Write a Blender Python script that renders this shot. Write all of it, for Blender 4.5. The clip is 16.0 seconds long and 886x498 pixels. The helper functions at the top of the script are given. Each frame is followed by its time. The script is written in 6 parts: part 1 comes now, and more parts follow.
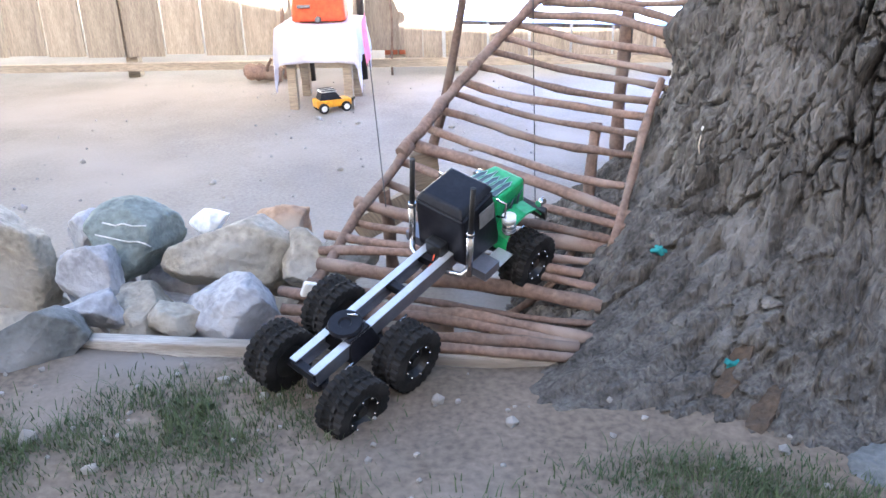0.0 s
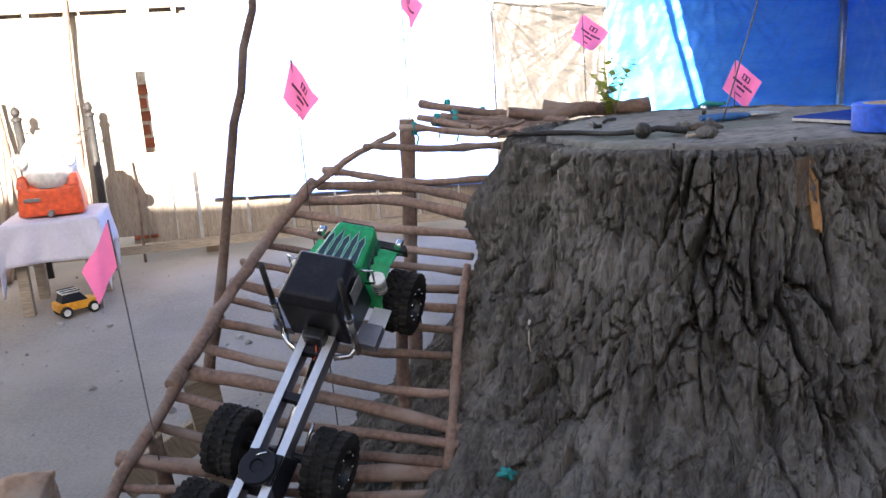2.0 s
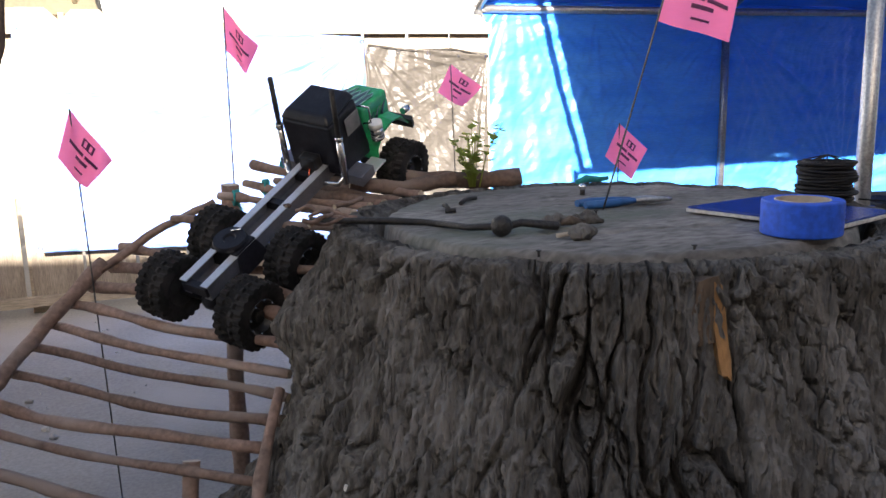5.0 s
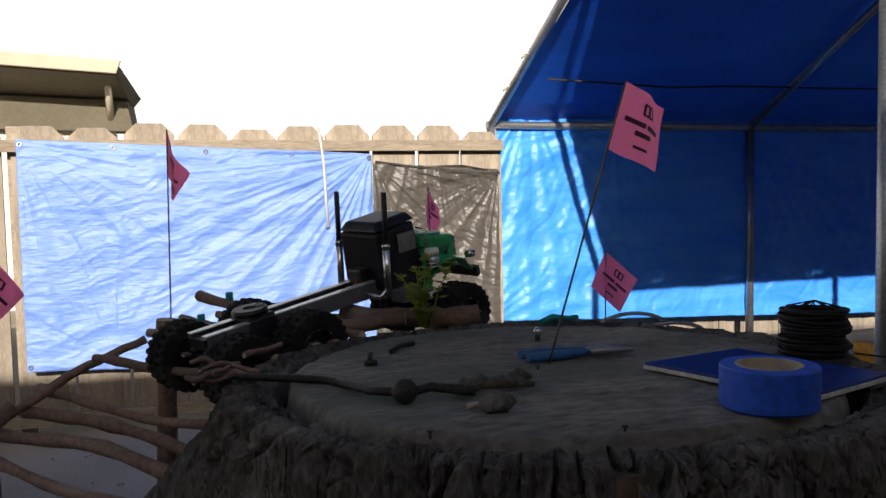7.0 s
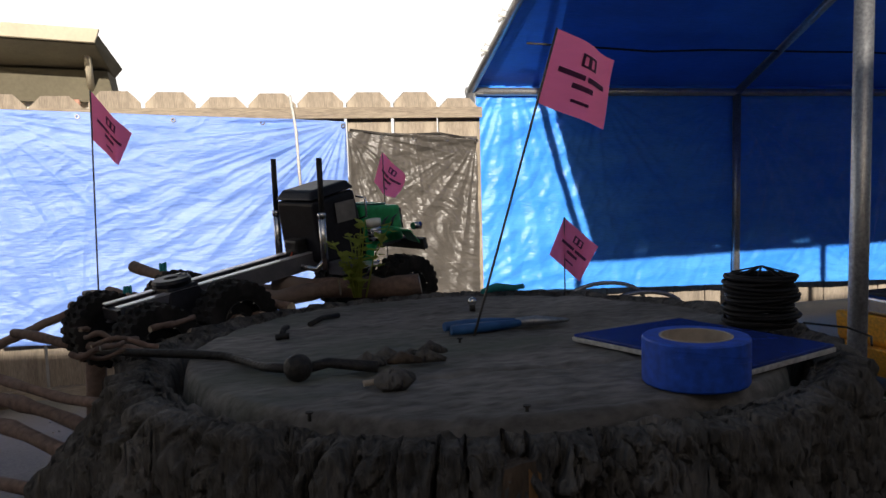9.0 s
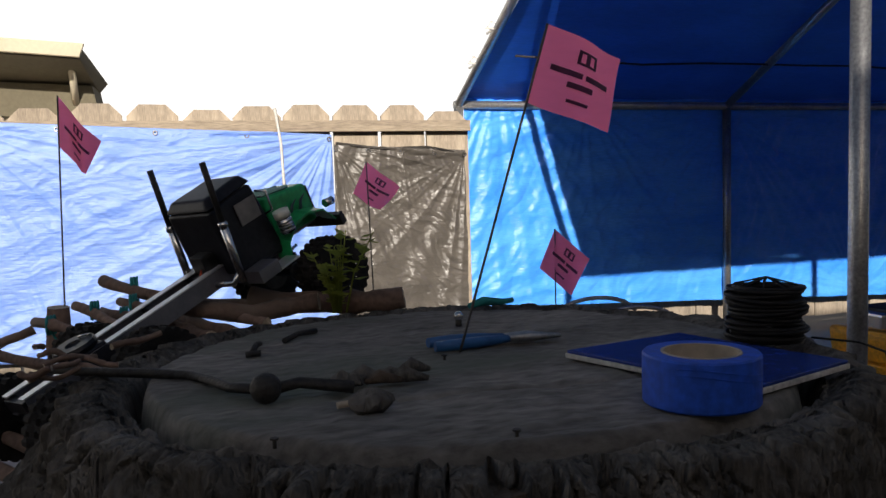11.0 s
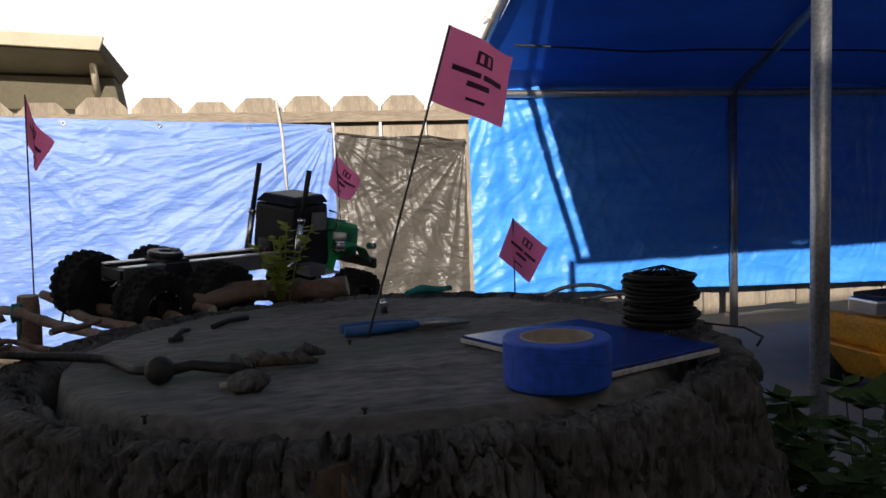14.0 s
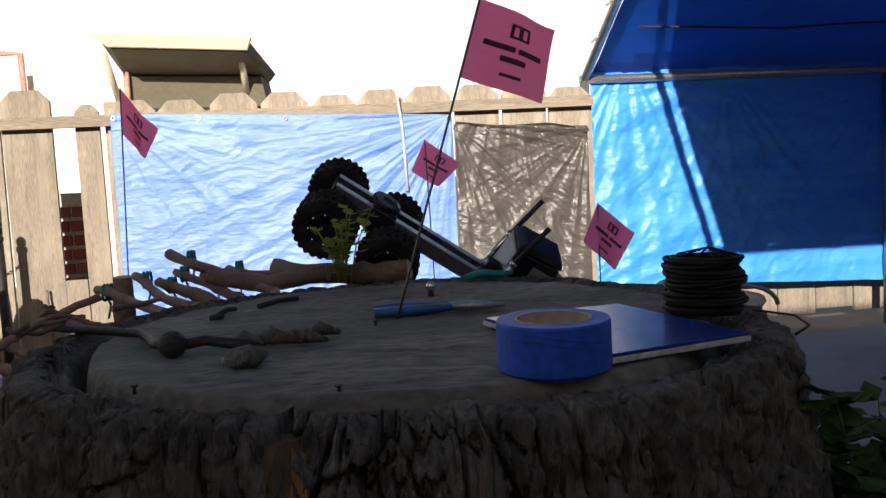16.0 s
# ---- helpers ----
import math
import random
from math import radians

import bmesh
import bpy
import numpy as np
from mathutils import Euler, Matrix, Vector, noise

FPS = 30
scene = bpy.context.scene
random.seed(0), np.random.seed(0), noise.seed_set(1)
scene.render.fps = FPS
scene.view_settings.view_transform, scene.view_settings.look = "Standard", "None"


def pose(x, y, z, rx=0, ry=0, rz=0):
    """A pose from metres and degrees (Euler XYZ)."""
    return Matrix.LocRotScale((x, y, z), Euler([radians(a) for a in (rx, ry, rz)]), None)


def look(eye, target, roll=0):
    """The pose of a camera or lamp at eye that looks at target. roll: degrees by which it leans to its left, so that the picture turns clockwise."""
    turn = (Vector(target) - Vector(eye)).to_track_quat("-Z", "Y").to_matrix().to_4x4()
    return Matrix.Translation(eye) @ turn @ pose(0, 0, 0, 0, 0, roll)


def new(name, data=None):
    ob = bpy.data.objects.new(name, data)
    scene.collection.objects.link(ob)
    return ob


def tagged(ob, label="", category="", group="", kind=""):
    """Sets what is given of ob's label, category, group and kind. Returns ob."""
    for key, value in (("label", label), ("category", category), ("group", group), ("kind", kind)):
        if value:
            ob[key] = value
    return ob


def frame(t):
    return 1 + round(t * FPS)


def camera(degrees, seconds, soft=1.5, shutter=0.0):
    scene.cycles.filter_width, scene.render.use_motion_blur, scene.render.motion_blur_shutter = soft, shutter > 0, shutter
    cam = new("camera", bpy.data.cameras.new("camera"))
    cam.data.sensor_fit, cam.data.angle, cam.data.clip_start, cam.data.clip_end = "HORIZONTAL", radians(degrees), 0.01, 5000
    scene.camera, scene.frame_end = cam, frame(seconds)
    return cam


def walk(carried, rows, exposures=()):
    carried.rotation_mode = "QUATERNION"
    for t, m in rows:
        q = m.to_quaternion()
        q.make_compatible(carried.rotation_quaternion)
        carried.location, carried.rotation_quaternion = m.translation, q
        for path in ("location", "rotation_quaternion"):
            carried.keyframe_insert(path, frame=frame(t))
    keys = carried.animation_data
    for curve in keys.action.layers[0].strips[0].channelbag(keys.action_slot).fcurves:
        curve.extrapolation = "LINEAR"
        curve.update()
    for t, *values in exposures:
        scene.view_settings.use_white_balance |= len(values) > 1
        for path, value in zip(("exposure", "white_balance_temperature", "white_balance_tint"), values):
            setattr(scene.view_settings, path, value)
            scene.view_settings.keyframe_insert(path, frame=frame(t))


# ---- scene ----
cam = camera(55.9, 16.0)
PATH = [
    (0, (0.045, -0.1, 0.733), (-0.061, 1.737, -0.052), -1.6),
    (0.5, (0.053, -0.038, 0.761), (0.031, 1.837, 0.065), -3.8),
    (1, (0.058, 0.015, 0.761), (0.058, 1.924, 0.164), -3.6),
    (1.5, (0.053, 0.106, 0.759), (0.329, 2.032, 0.295), -6.1),
    (2, (0.012, 0.165, 0.759), (0.473, 2.055, 0.292), -3.6),
    (2.5, (0.009, 0.228, 0.763), (0.364, 2.116, 0.206), -2.1),
    (3, (0.034, 0.27, 0.766), (0.32, 2.183, 0.256), -4.2),
    (3.5, (0.059, 0.316, 0.764), (0.432, 2.219, 0.276), -4.6),
    (4, (0.063, 0.387, 0.77), (0.755, 2.225, 0.393), -4.0),
    (4.5, (0.111, 0.436, 0.765), (0.837, 2.26, 0.381), -3.0),
    (5, (0.202, 0.452, 0.782), (0.915, 2.28, 0.393), -1.3),
    (5.2, (0.226, 0.468, 0.787), (0.896, 2.303, 0.357), -0.3),
    (7.3, (0.432, 0.546, 0.808), (1.068, 2.439, 0.695), -1.3),
    (7.5, (0.463, 0.538, 0.806), (1.135, 2.416, 0.665), -1.9),
    (8, (0.516, 0.529, 0.797), (1.266, 2.37, 0.575), -3.1),
    (8.5, (0.51, 0.547, 0.799), (1.2, 2.415, 0.618), -2.3),
    (9, (0.498, 0.587, 0.792), (1.135, 2.472, 0.594), -1.6),
    (9.5, (0.496, 0.604, 0.79), (1.174, 2.477, 0.61), 0.1),
    (9.7, (0.498, 0.611, 0.786), (1.178, 2.481, 0.589), -0.4),
    (11.8, (0.53, 0.646, 0.779), (1.193, 2.528, 0.641), -1.8),
    (12, (0.516, 0.606, 0.792), (1.151, 2.496, 0.631), -1.6),
    (12.5, (0.507, 0.621, 0.784), (0.895, 2.577, 0.632), -2.7),
    (13, (0.573, 0.565, 0.787), (1.161, 2.468, 0.603), -0.2),
    (13.5, (0.593, 0.546, 0.789), (1.096, 2.474, 0.62), -1.7),
    (14, (0.629, 0.556, 0.783), (1.221, 2.457, 0.596), -2.1),
    (14.5, (0.674, 0.58, 0.768), (1.193, 2.505, 0.613), -2.0),
    (15, (0.698, 0.578, 0.766), (1.017, 2.544, 0.592), -0.6),
    (15.5, (0.731, 0.562, 0.765), (1.001, 2.533, 0.554), -0.7),
    (16, (0.754, 0.549, 0.764), (0.998, 2.525, 0.573), -2.9),
]
EXPOSURES = [(0.0, 4.2, 6000, 12), (0.8, 3.88, 6050, 12), (1.6, 3.25, 6200, 13), (2.5, 2.65, 6400, 13), (3.5, 2.4, 6500, 13), (5.2, 2.3, 6500, 13), (7.3, 0.26, 6550, 12), (8.0, 0.2, 6550, 12), (8.5, 0.34, 6550, 12), (12.0, 0.33, 6550, 12), (12.5, 0.28, 6550, 12), (13.1, 0.12, 6550, 12), (14.0, 0.24, 6550, 12), (14.5, 0.36, 6550, 12), (15.0, 0.46, 6550, 12), (16.0, 0.56, 6550, 12)]
walk(cam, [(t, look(eye, target, roll)) for t, eye, target, roll in PATH], EXPOSURES)

# ---- light ----
world = bpy.data.worlds.new("sky")
scene.world = world
world.use_nodes = True
SUN_WAY = Vector((0.255, 1.0, -0.40)).normalized()
wn = world.node_tree.nodes
sky = wn.new("ShaderNodeTexSky")
sky.sky_type = "NISHITA"
sky.sun_disc = False
sky.dust_density = 3.0
sky.sun_elevation = math.asin(-SUN_WAY.z)
sky.sun_rotation = math.atan2(-SUN_WAY.x, -SUN_WAY.y)
wn["Background"].inputs["Strength"].default_value = 0.05
world.node_tree.links.new(sky.outputs["Color"], wn["Background"].inputs["Color"])
sun = new("sun", bpy.data.lights.new("sun", "SUN"))
sun.data.energy = 5.0
sun.data.angle = radians(0.5)
sun.data.color = (1.0, 0.93, 0.82)
sun.matrix_world = look((0, -6, 5), Vector((0, -6, 5)) + SUN_WAY)


# ---- materials ----
def mat(name, c1, c2=None, rough=0.8, metal=0.0, scale=8.0, fine=60.0, bump=0.3, dist=0.01, c3=None, stretch=(1, 1, 1), spec=0.5, vary=0.0, sharp=(0.35, 0.65), coord="Object", grain=(0.72, 1.2)):
    """Two noise scales mix the colours; a third colour stains; bump from the fine noise."""
    m = bpy.data.materials.new(name)
    m.use_nodes = True
    nt = m.node_tree
    n, l = nt.nodes, nt.links
    p = n["Principled BSDF"]
    p.inputs["Roughness"].default_value = rough
    p.inputs["Metallic"].default_value = metal
    p.inputs["Specular IOR Level"].default_value = spec
    tc = n.new("ShaderNodeTexCoord")
    mp = n.new("ShaderNodeMapping")
    mp.inputs["Scale"].default_value = stretch
    l.new(tc.outputs[coord], mp.inputs["Vector"])
    big = n.new("ShaderNodeTexNoise")
    big.inputs["Scale"].default_value = scale
    big.inputs["Detail"].default_value = 6
    big.inputs["Roughness"].default_value = 0.6
    l.new(mp.outputs[0], big.inputs["Vector"])
    small = n.new("ShaderNodeTexNoise")
    small.inputs["Scale"].default_value = fine
    small.inputs["Detail"].default_value = 5
    l.new(mp.outputs[0], small.inputs["Vector"])
    ramp = n.new("ShaderNodeMapRange")
    ramp.inputs["From Min"].default_value, ramp.inputs["From Max"].default_value = sharp
    l.new(big.outputs["Fac"], ramp.inputs["Value"])
    mix = n.new("ShaderNodeMix")
    mix.data_type = "RGBA"
    mix.inputs["A"].default_value = (*c1, 1)
    mix.inputs["B"].default_value = (*(c2 or c1), 1)
    l.new(ramp.outputs[0], mix.inputs["Factor"])
    out = mix.outputs["Result"]
    r2 = n.new("ShaderNodeMapRange")
    r2.inputs["From Min"].default_value, r2.inputs["From Max"].default_value = 0.3, 0.7
    r2.inputs["To Min"].default_value, r2.inputs["To Max"].default_value = grain
    l.new(small.outputs["Fac"], r2.inputs["Value"])
    mul = n.new("ShaderNodeMix")
    mul.data_type, mul.blend_type = "RGBA", "MULTIPLY"
    mul.inputs["Factor"].default_value = 1.0
    l.new(out, mul.inputs["A"])
    l.new(r2.outputs[0], mul.inputs["B"])
    out = mul.outputs["Result"]
    if c3:
        third = n.new("ShaderNodeTexNoise")
        third.inputs["Scale"].default_value = scale * 0.45
        third.inputs["Detail"].default_value = 3
        l.new(mp.outputs[0], third.inputs["Vector"])
        r3 = n.new("ShaderNodeMapRange")
        r3.inputs["From Min"].default_value, r3.inputs["From Max"].default_value = 0.52, 0.66
        l.new(third.outputs["Fac"], r3.inputs["Value"])
        mx = n.new("ShaderNodeMix")
        mx.data_type = "RGBA"
        l.new(r3.outputs[0], mx.inputs["Factor"])
        l.new(out, mx.inputs["A"])
        mx.inputs["B"].default_value = (*c3, 1)
        out = mx.outputs["Result"]
    if vary:
        oi = n.new("ShaderNodeObjectInfo")
        r4 = n.new("ShaderNodeMapRange")
        r4.inputs["To Min"].default_value, r4.inputs["To Max"].default_value = 1 - vary, 1 + vary
        l.new(oi.outputs["Random"], r4.inputs["Value"])
        mv = n.new("ShaderNodeMix")
        mv.data_type, mv.blend_type = "RGBA", "MULTIPLY"
        mv.inputs["Factor"].default_value = 1.0
        l.new(out, mv.inputs["A"])
        l.new(r4.outputs[0], mv.inputs["B"])
        out = mv.outputs["Result"]
    l.new(out, p.inputs["Base Color"])
    if bump:
        b = n.new("ShaderNodeBump")
        b.inputs["Strength"].default_value = bump
        b.inputs["Distance"].default_value = dist
        l.new(small.outputs["Fac"], b.inputs["Height"])
        l.new(b.outputs[0], p.inputs["Normal"])
    return m


def tarp_mat(name, c1, c2, see=0.3, rough=0.42, wrinkle=0.34):
    """Woven plastic sheet: glossy, slightly translucent, finely wrinkled."""
    m = mat(name, c1, c2, rough=rough, scale=5, fine=60, bump=wrinkle, dist=0.005, spec=0.5, stretch=(0.45, 1, 2.4), grain=(0.9, 1.08))
    n, l = m.node_tree.nodes, m.node_tree.links
    p = n["Principled BSDF"]
    tr = n.new("ShaderNodeBsdfTranslucent")
    tr.inputs["Color"].default_value = (*c2, 1)
    ms = n.new("ShaderNodeMixShader")
    ms.inputs[0].default_value = see
    l.new(p.outputs[0], ms.inputs[1])
    l.new(tr.outputs[0], ms.inputs[2])
    l.new(ms.outputs[0], n["Material Output"].inputs["Surface"])
    return m


def crackle(m, scale, stretch, depth, width):
    """Adds a net of fine cracks to a material's relief."""
    n, l = m.node_tree.nodes, m.node_tree.links
    tc = n.new("ShaderNodeTexCoord")
    mp = n.new("ShaderNodeMapping")
    mp.inputs["Scale"].default_value = stretch
    l.new(tc.outputs["Object"], mp.inputs["Vector"])
    wv = n.new("ShaderNodeTexNoise")
    wv.inputs["Scale"].default_value = scale * 0.8
    wv.inputs["Detail"].default_value = 4
    l.new(mp.outputs[0], wv.inputs["Vector"])
    ad = n.new("ShaderNodeVectorMath")
    ad.operation = "MULTIPLY_ADD"
    l.new(wv.outputs["Color"], ad.inputs[0])
    ad.inputs[1].default_value = (1.2 / scale, 1.2 / scale, 1.2 / scale)
    l.new(mp.outputs[0], ad.inputs[2])
    vo = n.new("ShaderNodeTexVoronoi")
    vo.feature = "DISTANCE_TO_EDGE"
    vo.inputs["Scale"].default_value = scale
    l.new(ad.outputs[0], vo.inputs["Vector"])
    mr = n.new("ShaderNodeMapRange")
    mr.inputs["From Max"].default_value = width
    l.new(vo.outputs["Distance"], mr.inputs["Value"])
    b = n.new("ShaderNodeBump")
    b.inputs["Strength"].default_value = 1.0
    b.inputs["Distance"].default_value = depth
    l.new(mr.outputs[0], b.inputs["Height"])
    old = n["Principled BSDF"].inputs["Normal"].links[0].from_socket
    l.new(old, b.inputs["Normal"])
    l.new(b.outputs[0], n["Principled BSDF"].inputs["Normal"])


M_DIRT = mat("dirt", (0.30, 0.268, 0.232), (0.24, 0.214, 0.185), 0.95, scale=2.2, fine=110, bump=0.3, dist=0.006, grain=(0.86, 1.1), c3=(0.33, 0.29, 0.25), spec=0.15)
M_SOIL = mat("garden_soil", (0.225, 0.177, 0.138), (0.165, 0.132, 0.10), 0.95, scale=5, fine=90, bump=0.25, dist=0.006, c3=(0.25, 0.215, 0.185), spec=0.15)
M_BARK = mat("bark", (0.168, 0.153, 0.136), (0.085, 0.078, 0.070), 0.95, scale=22, fine=150, bump=1.0, dist=0.010, stretch=(1, 1, 0.3), c3=(0.205, 0.19, 0.172), spec=0.15, grain=(0.6, 1.25))
crackle(M_BARK, 40, (1, 1, 0.16), 0.0018, 0.10)
M_CUT = mat("cut_wood", (0.27, 0.252, 0.23), (0.13, 0.12, 0.108), 0.9, scale=7, fine=80, bump=0.8, dist=0.005, c3=(0.12, 0.135, 0.108), spec=0.2, stretch=(0.6, 1.6, 1), grain=(0.62, 1.22))
M_STICK = mat("stick_bark", (0.23, 0.15, 0.115), (0.165, 0.115, 0.09), 0.85, scale=18, fine=120, bump=0.5, dist=0.003, c3=(0.26, 0.20, 0.165), vary=0.3, spec=0.25)
M_STICK_END = mat("stick_end", (0.5, 0.42, 0.32), (0.4, 0.32, 0.23), 0.9, scale=60, fine=300, bump=0.2)
M_FENCE = mat("fence_wood", (0.40, 0.335, 0.26), (0.25, 0.21, 0.165), 0.9, scale=5, fine=55, bump=0.6, dist=0.004, stretch=(5, 5, 0.6), c3=(0.46, 0.39, 0.30), vary=0.16, spec=0.2)
M_RAIL = mat("rail_wood", (0.36, 0.30, 0.225), (0.27, 0.22, 0.17), 0.9, scale=4, fine=50, bump=0.4, dist=0.004, stretch=(0.6, 5, 5), vary=0.1, spec=0.2)
M_BOARD = mat("edging_wood", (0.52, 0.49, 0.45), (0.38, 0.35, 0.31), 0.9, scale=6, fine=70, bump=0.4, stretch=(0.5, 4, 4), c3=(0.25, 0.21, 0.17))
M_TARP = tarp_mat("blue_white_tarp", (0.16, 0.30, 0.77), (0.26, 0.41, 0.86), 0.15, rough=0.42, wrinkle=0.7)
M_GREY = tarp_mat("grey_sheet", (0.115, 0.103, 0.09), (0.08, 0.072, 0.063), 0.05, rough=0.3, wrinkle=0.6)
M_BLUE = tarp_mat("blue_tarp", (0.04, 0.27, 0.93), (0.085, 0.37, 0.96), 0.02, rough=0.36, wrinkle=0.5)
# darker copy of the blue tarp: the roof underside's shade is in the colour
M_CANOPY_SHADE = tarp_mat("shaded_canopy_tarp", (0.008, 0.072, 0.46), (0.012, 0.10, 0.60), 0.10, rough=0.4)
for tarp_m in (M_BLUE, M_CANOPY_SHADE):
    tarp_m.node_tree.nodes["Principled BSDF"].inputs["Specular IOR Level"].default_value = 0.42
M_STEEL = mat("galvanised_tube", (0.42, 0.42, 0.42), (0.33, 0.33, 0.335), 0.4, 0.85, scale=20, fine=150, bump=0.1)
M_COIL = mat("black_wire", (0.012, 0.011, 0.011), (0.02, 0.018, 0.017), 0.6, scale=30, fine=200, bump=0.1, spec=0.2)
M_IRON = mat("black_iron", (0.025, 0.023, 0.022), (0.045, 0.04, 0.035), 0.6, 0.4, scale=30, fine=200, bump=0.3)
M_PINK = tarp_mat("pink_vinyl", (0.98, 0.21, 0.42), (1.0, 0.23, 0.41), 0.68, rough=0.5)
M_INK = mat("dark_ink", (0.13, 0.02, 0.09), (0.10, 0.015, 0.07), 0.6, bump=0)
M_WIRE = mat("thin_wire", (0.09, 0.085, 0.08), (0.13, 0.12, 0.11), 0.5, 0.7, scale=50, bump=0)
M_CLOTH = mat("white_cloth", (0.62, 0.60, 0.68), (0.54, 0.52, 0.60), 0.95, scale=8, fine=90, bump=0.3, dist=0.004, grain=(0.94, 1.04))
M_ORANGE = mat("orange_plastic", (0.75, 0.10, 0.025), (0.66, 0.08, 0.02), 0.45, scale=6, fine=50, bump=0.05)
M_WHITEP = mat("white_plastic", (0.82, 0.80, 0.74), (0.74, 0.72, 0.66), 0.4, scale=6, fine=50, bump=0.05)
M_GREYP = mat("grey_plastic", (0.22, 0.21, 0.20), (0.17, 0.165, 0.16), 0.5, bump=0.05)
M_YELLOW = mat("yellow_paint", (0.78, 0.36, 0.02), (0.66, 0.29, 0.02), 0.4, scale=15, fine=90, bump=0.05, c3=(0.55, 0.25, 0.03))
M_TYRE = mat("tyre_rubber", (0.012, 0.0115, 0.011), (0.024, 0.022, 0.021), 0.85, scale=40, fine=200, bump=0.3, dist=0.002, c3=(0.035, 0.032, 0.03), spec=0.2)
M_RIM = mat("black_rim", (0.015, 0.015, 0.016), (0.03, 0.03, 0.03), 0.4, 0.3, scale=60, bump=0)
M_CHROME = mat("bright_metal", (0.72, 0.72, 0.72), (0.6, 0.6, 0.6), 0.25, 1.0, scale=60, bump=0)
M_ALU = mat("aluminium_channel", (0.27, 0.27, 0.30), (0.21, 0.21, 0.24), 0.42, 0.7, scale=40, fine=200, bump=0.05, grain=(0.94, 1.04))
M_FLANGE = mat("polished_flange", (0.80, 0.80, 0.82), (0.72, 0.72, 0.74), 0.3, 0.6, scale=40, fine=200, bump=0.05, grain=(0.94, 1.04))
M_BLACKP = mat("black_paint", (0.010, 0.010, 0.014), (0.018, 0.018, 0.023), 0.38, scale=30, fine=150, bump=0.03, spec=0.25)
M_GREEN = mat("green_paint", (0.02, 0.36, 0.12), (0.015, 0.30, 0.10), 0.3, scale=20, fine=120, bump=0.02)
M_FLAME = mat("dark_flame", (0.03, 0.06, 0.075), (0.02, 0.045, 0.06), 0.3, bump=0)
M_PALE = mat("pale_outline", (0.35, 0.60, 0.52), (0.30, 0.52, 0.45), 0.3, bump=0)
M_TAPE = mat("blue_masking_tape", (0.015, 0.10, 0.62), (0.012, 0.085, 0.55), 0.6, scale=15, fine=120, bump=0.1, dist=0.001)
M_CARD = mat("cardboard_core", (0.50, 0.42, 0.33), (0.42, 0.35, 0.27), 0.9, bump=0.1)
M_BOOK = mat("blue_binder", (0.012, 0.035, 0.22), (0.02, 0.05, 0.27), 0.25, scale=10, fine=80, bump=0.05)
M_PAGE = mat("pale_edge", (0.62, 0.60, 0.56), (0.5, 0.48, 0.44), 0.8, fine=200, bump=0.1)
M_HANDLE = mat("blue_grip", (0.02, 0.11, 0.30), (0.015, 0.085, 0.24), 0.5, scale=20, bump=0.1)
M_TEAL = mat("teal_string", (0.02, 0.28, 0.27), (0.015, 0.20, 0.20), 0.8, scale=40, bump=0.2)
M_LEAF = mat("leaf", (0.04, 0.075, 0.018), (0.065, 0.095, 0.02), 0.7, scale=20, fine=100, bump=0.2, vary=0.3, spec=0.2)
M_WEED = tarp_mat("young_leaf", (0.27, 0.33, 0.045), (0.38, 0.42, 0.08), 0.5, rough=0.6)
M_GRASS = mat("grass", (0.05, 0.085, 0.03), (0.095, 0.11, 0.048), 0.8, scale=8, fine=60, bump=0)
M_HOUSE = mat("house_paint", (0.80, 0.76, 0.66), (0.72, 0.68, 0.58), 0.85, scale=2, fine=30, bump=0.1)
M_TRIM = mat("cream_trim", (0.60, 0.54, 0.41), (0.54, 0.48, 0.36), 0.8, scale=4, fine=40, bump=0.1, grain=(0.94, 1.04))
# for the unseen shading wall; dark so little light bounces onto the stump
M_SHADE_WALL = mat("brown_shade_wall", (0.24, 0.20, 0.16), (0.19, 0.16, 0.125), 0.95, scale=2, fine=60, bump=0.3)
M_PIPE = mat("salmon_pipe", (0.55, 0.30, 0.22), (0.47, 0.25, 0.18), 0.6, scale=6, bump=0.05)
# dark olive: the shade under the far eave is put into this colour
M_EAVE_SHADE = mat("shaded_eave_wood", (0.14, 0.122, 0.08), (0.11, 0.095, 0.062), 0.85, scale=3, fine=30, bump=0.2, grain=(0.9, 1.06))
M_BRICK = mat("brick", (0.34, 0.11, 0.06), (0.27, 0.085, 0.05), 0.9, scale=20, fine=90, bump=0.3, vary=0.2)
M_MORTAR = mat("mortar", (0.6, 0.56, 0.5), (0.5, 0.46, 0.4), 0.95, bump=0.3)
M_ROT = mat("dark_rot", (0.115, 0.078, 0.05), (0.07, 0.052, 0.038), 0.95, scale=25, fine=120, bump=0.8, stretch=(1, 1, 0.3))
M_RUST = mat("rotten_wood", (0.36, 0.185, 0.065), (0.20, 0.11, 0.05), 0.9, scale=25, fine=120, bump=0.6, stretch=(1, 1, 0.3))
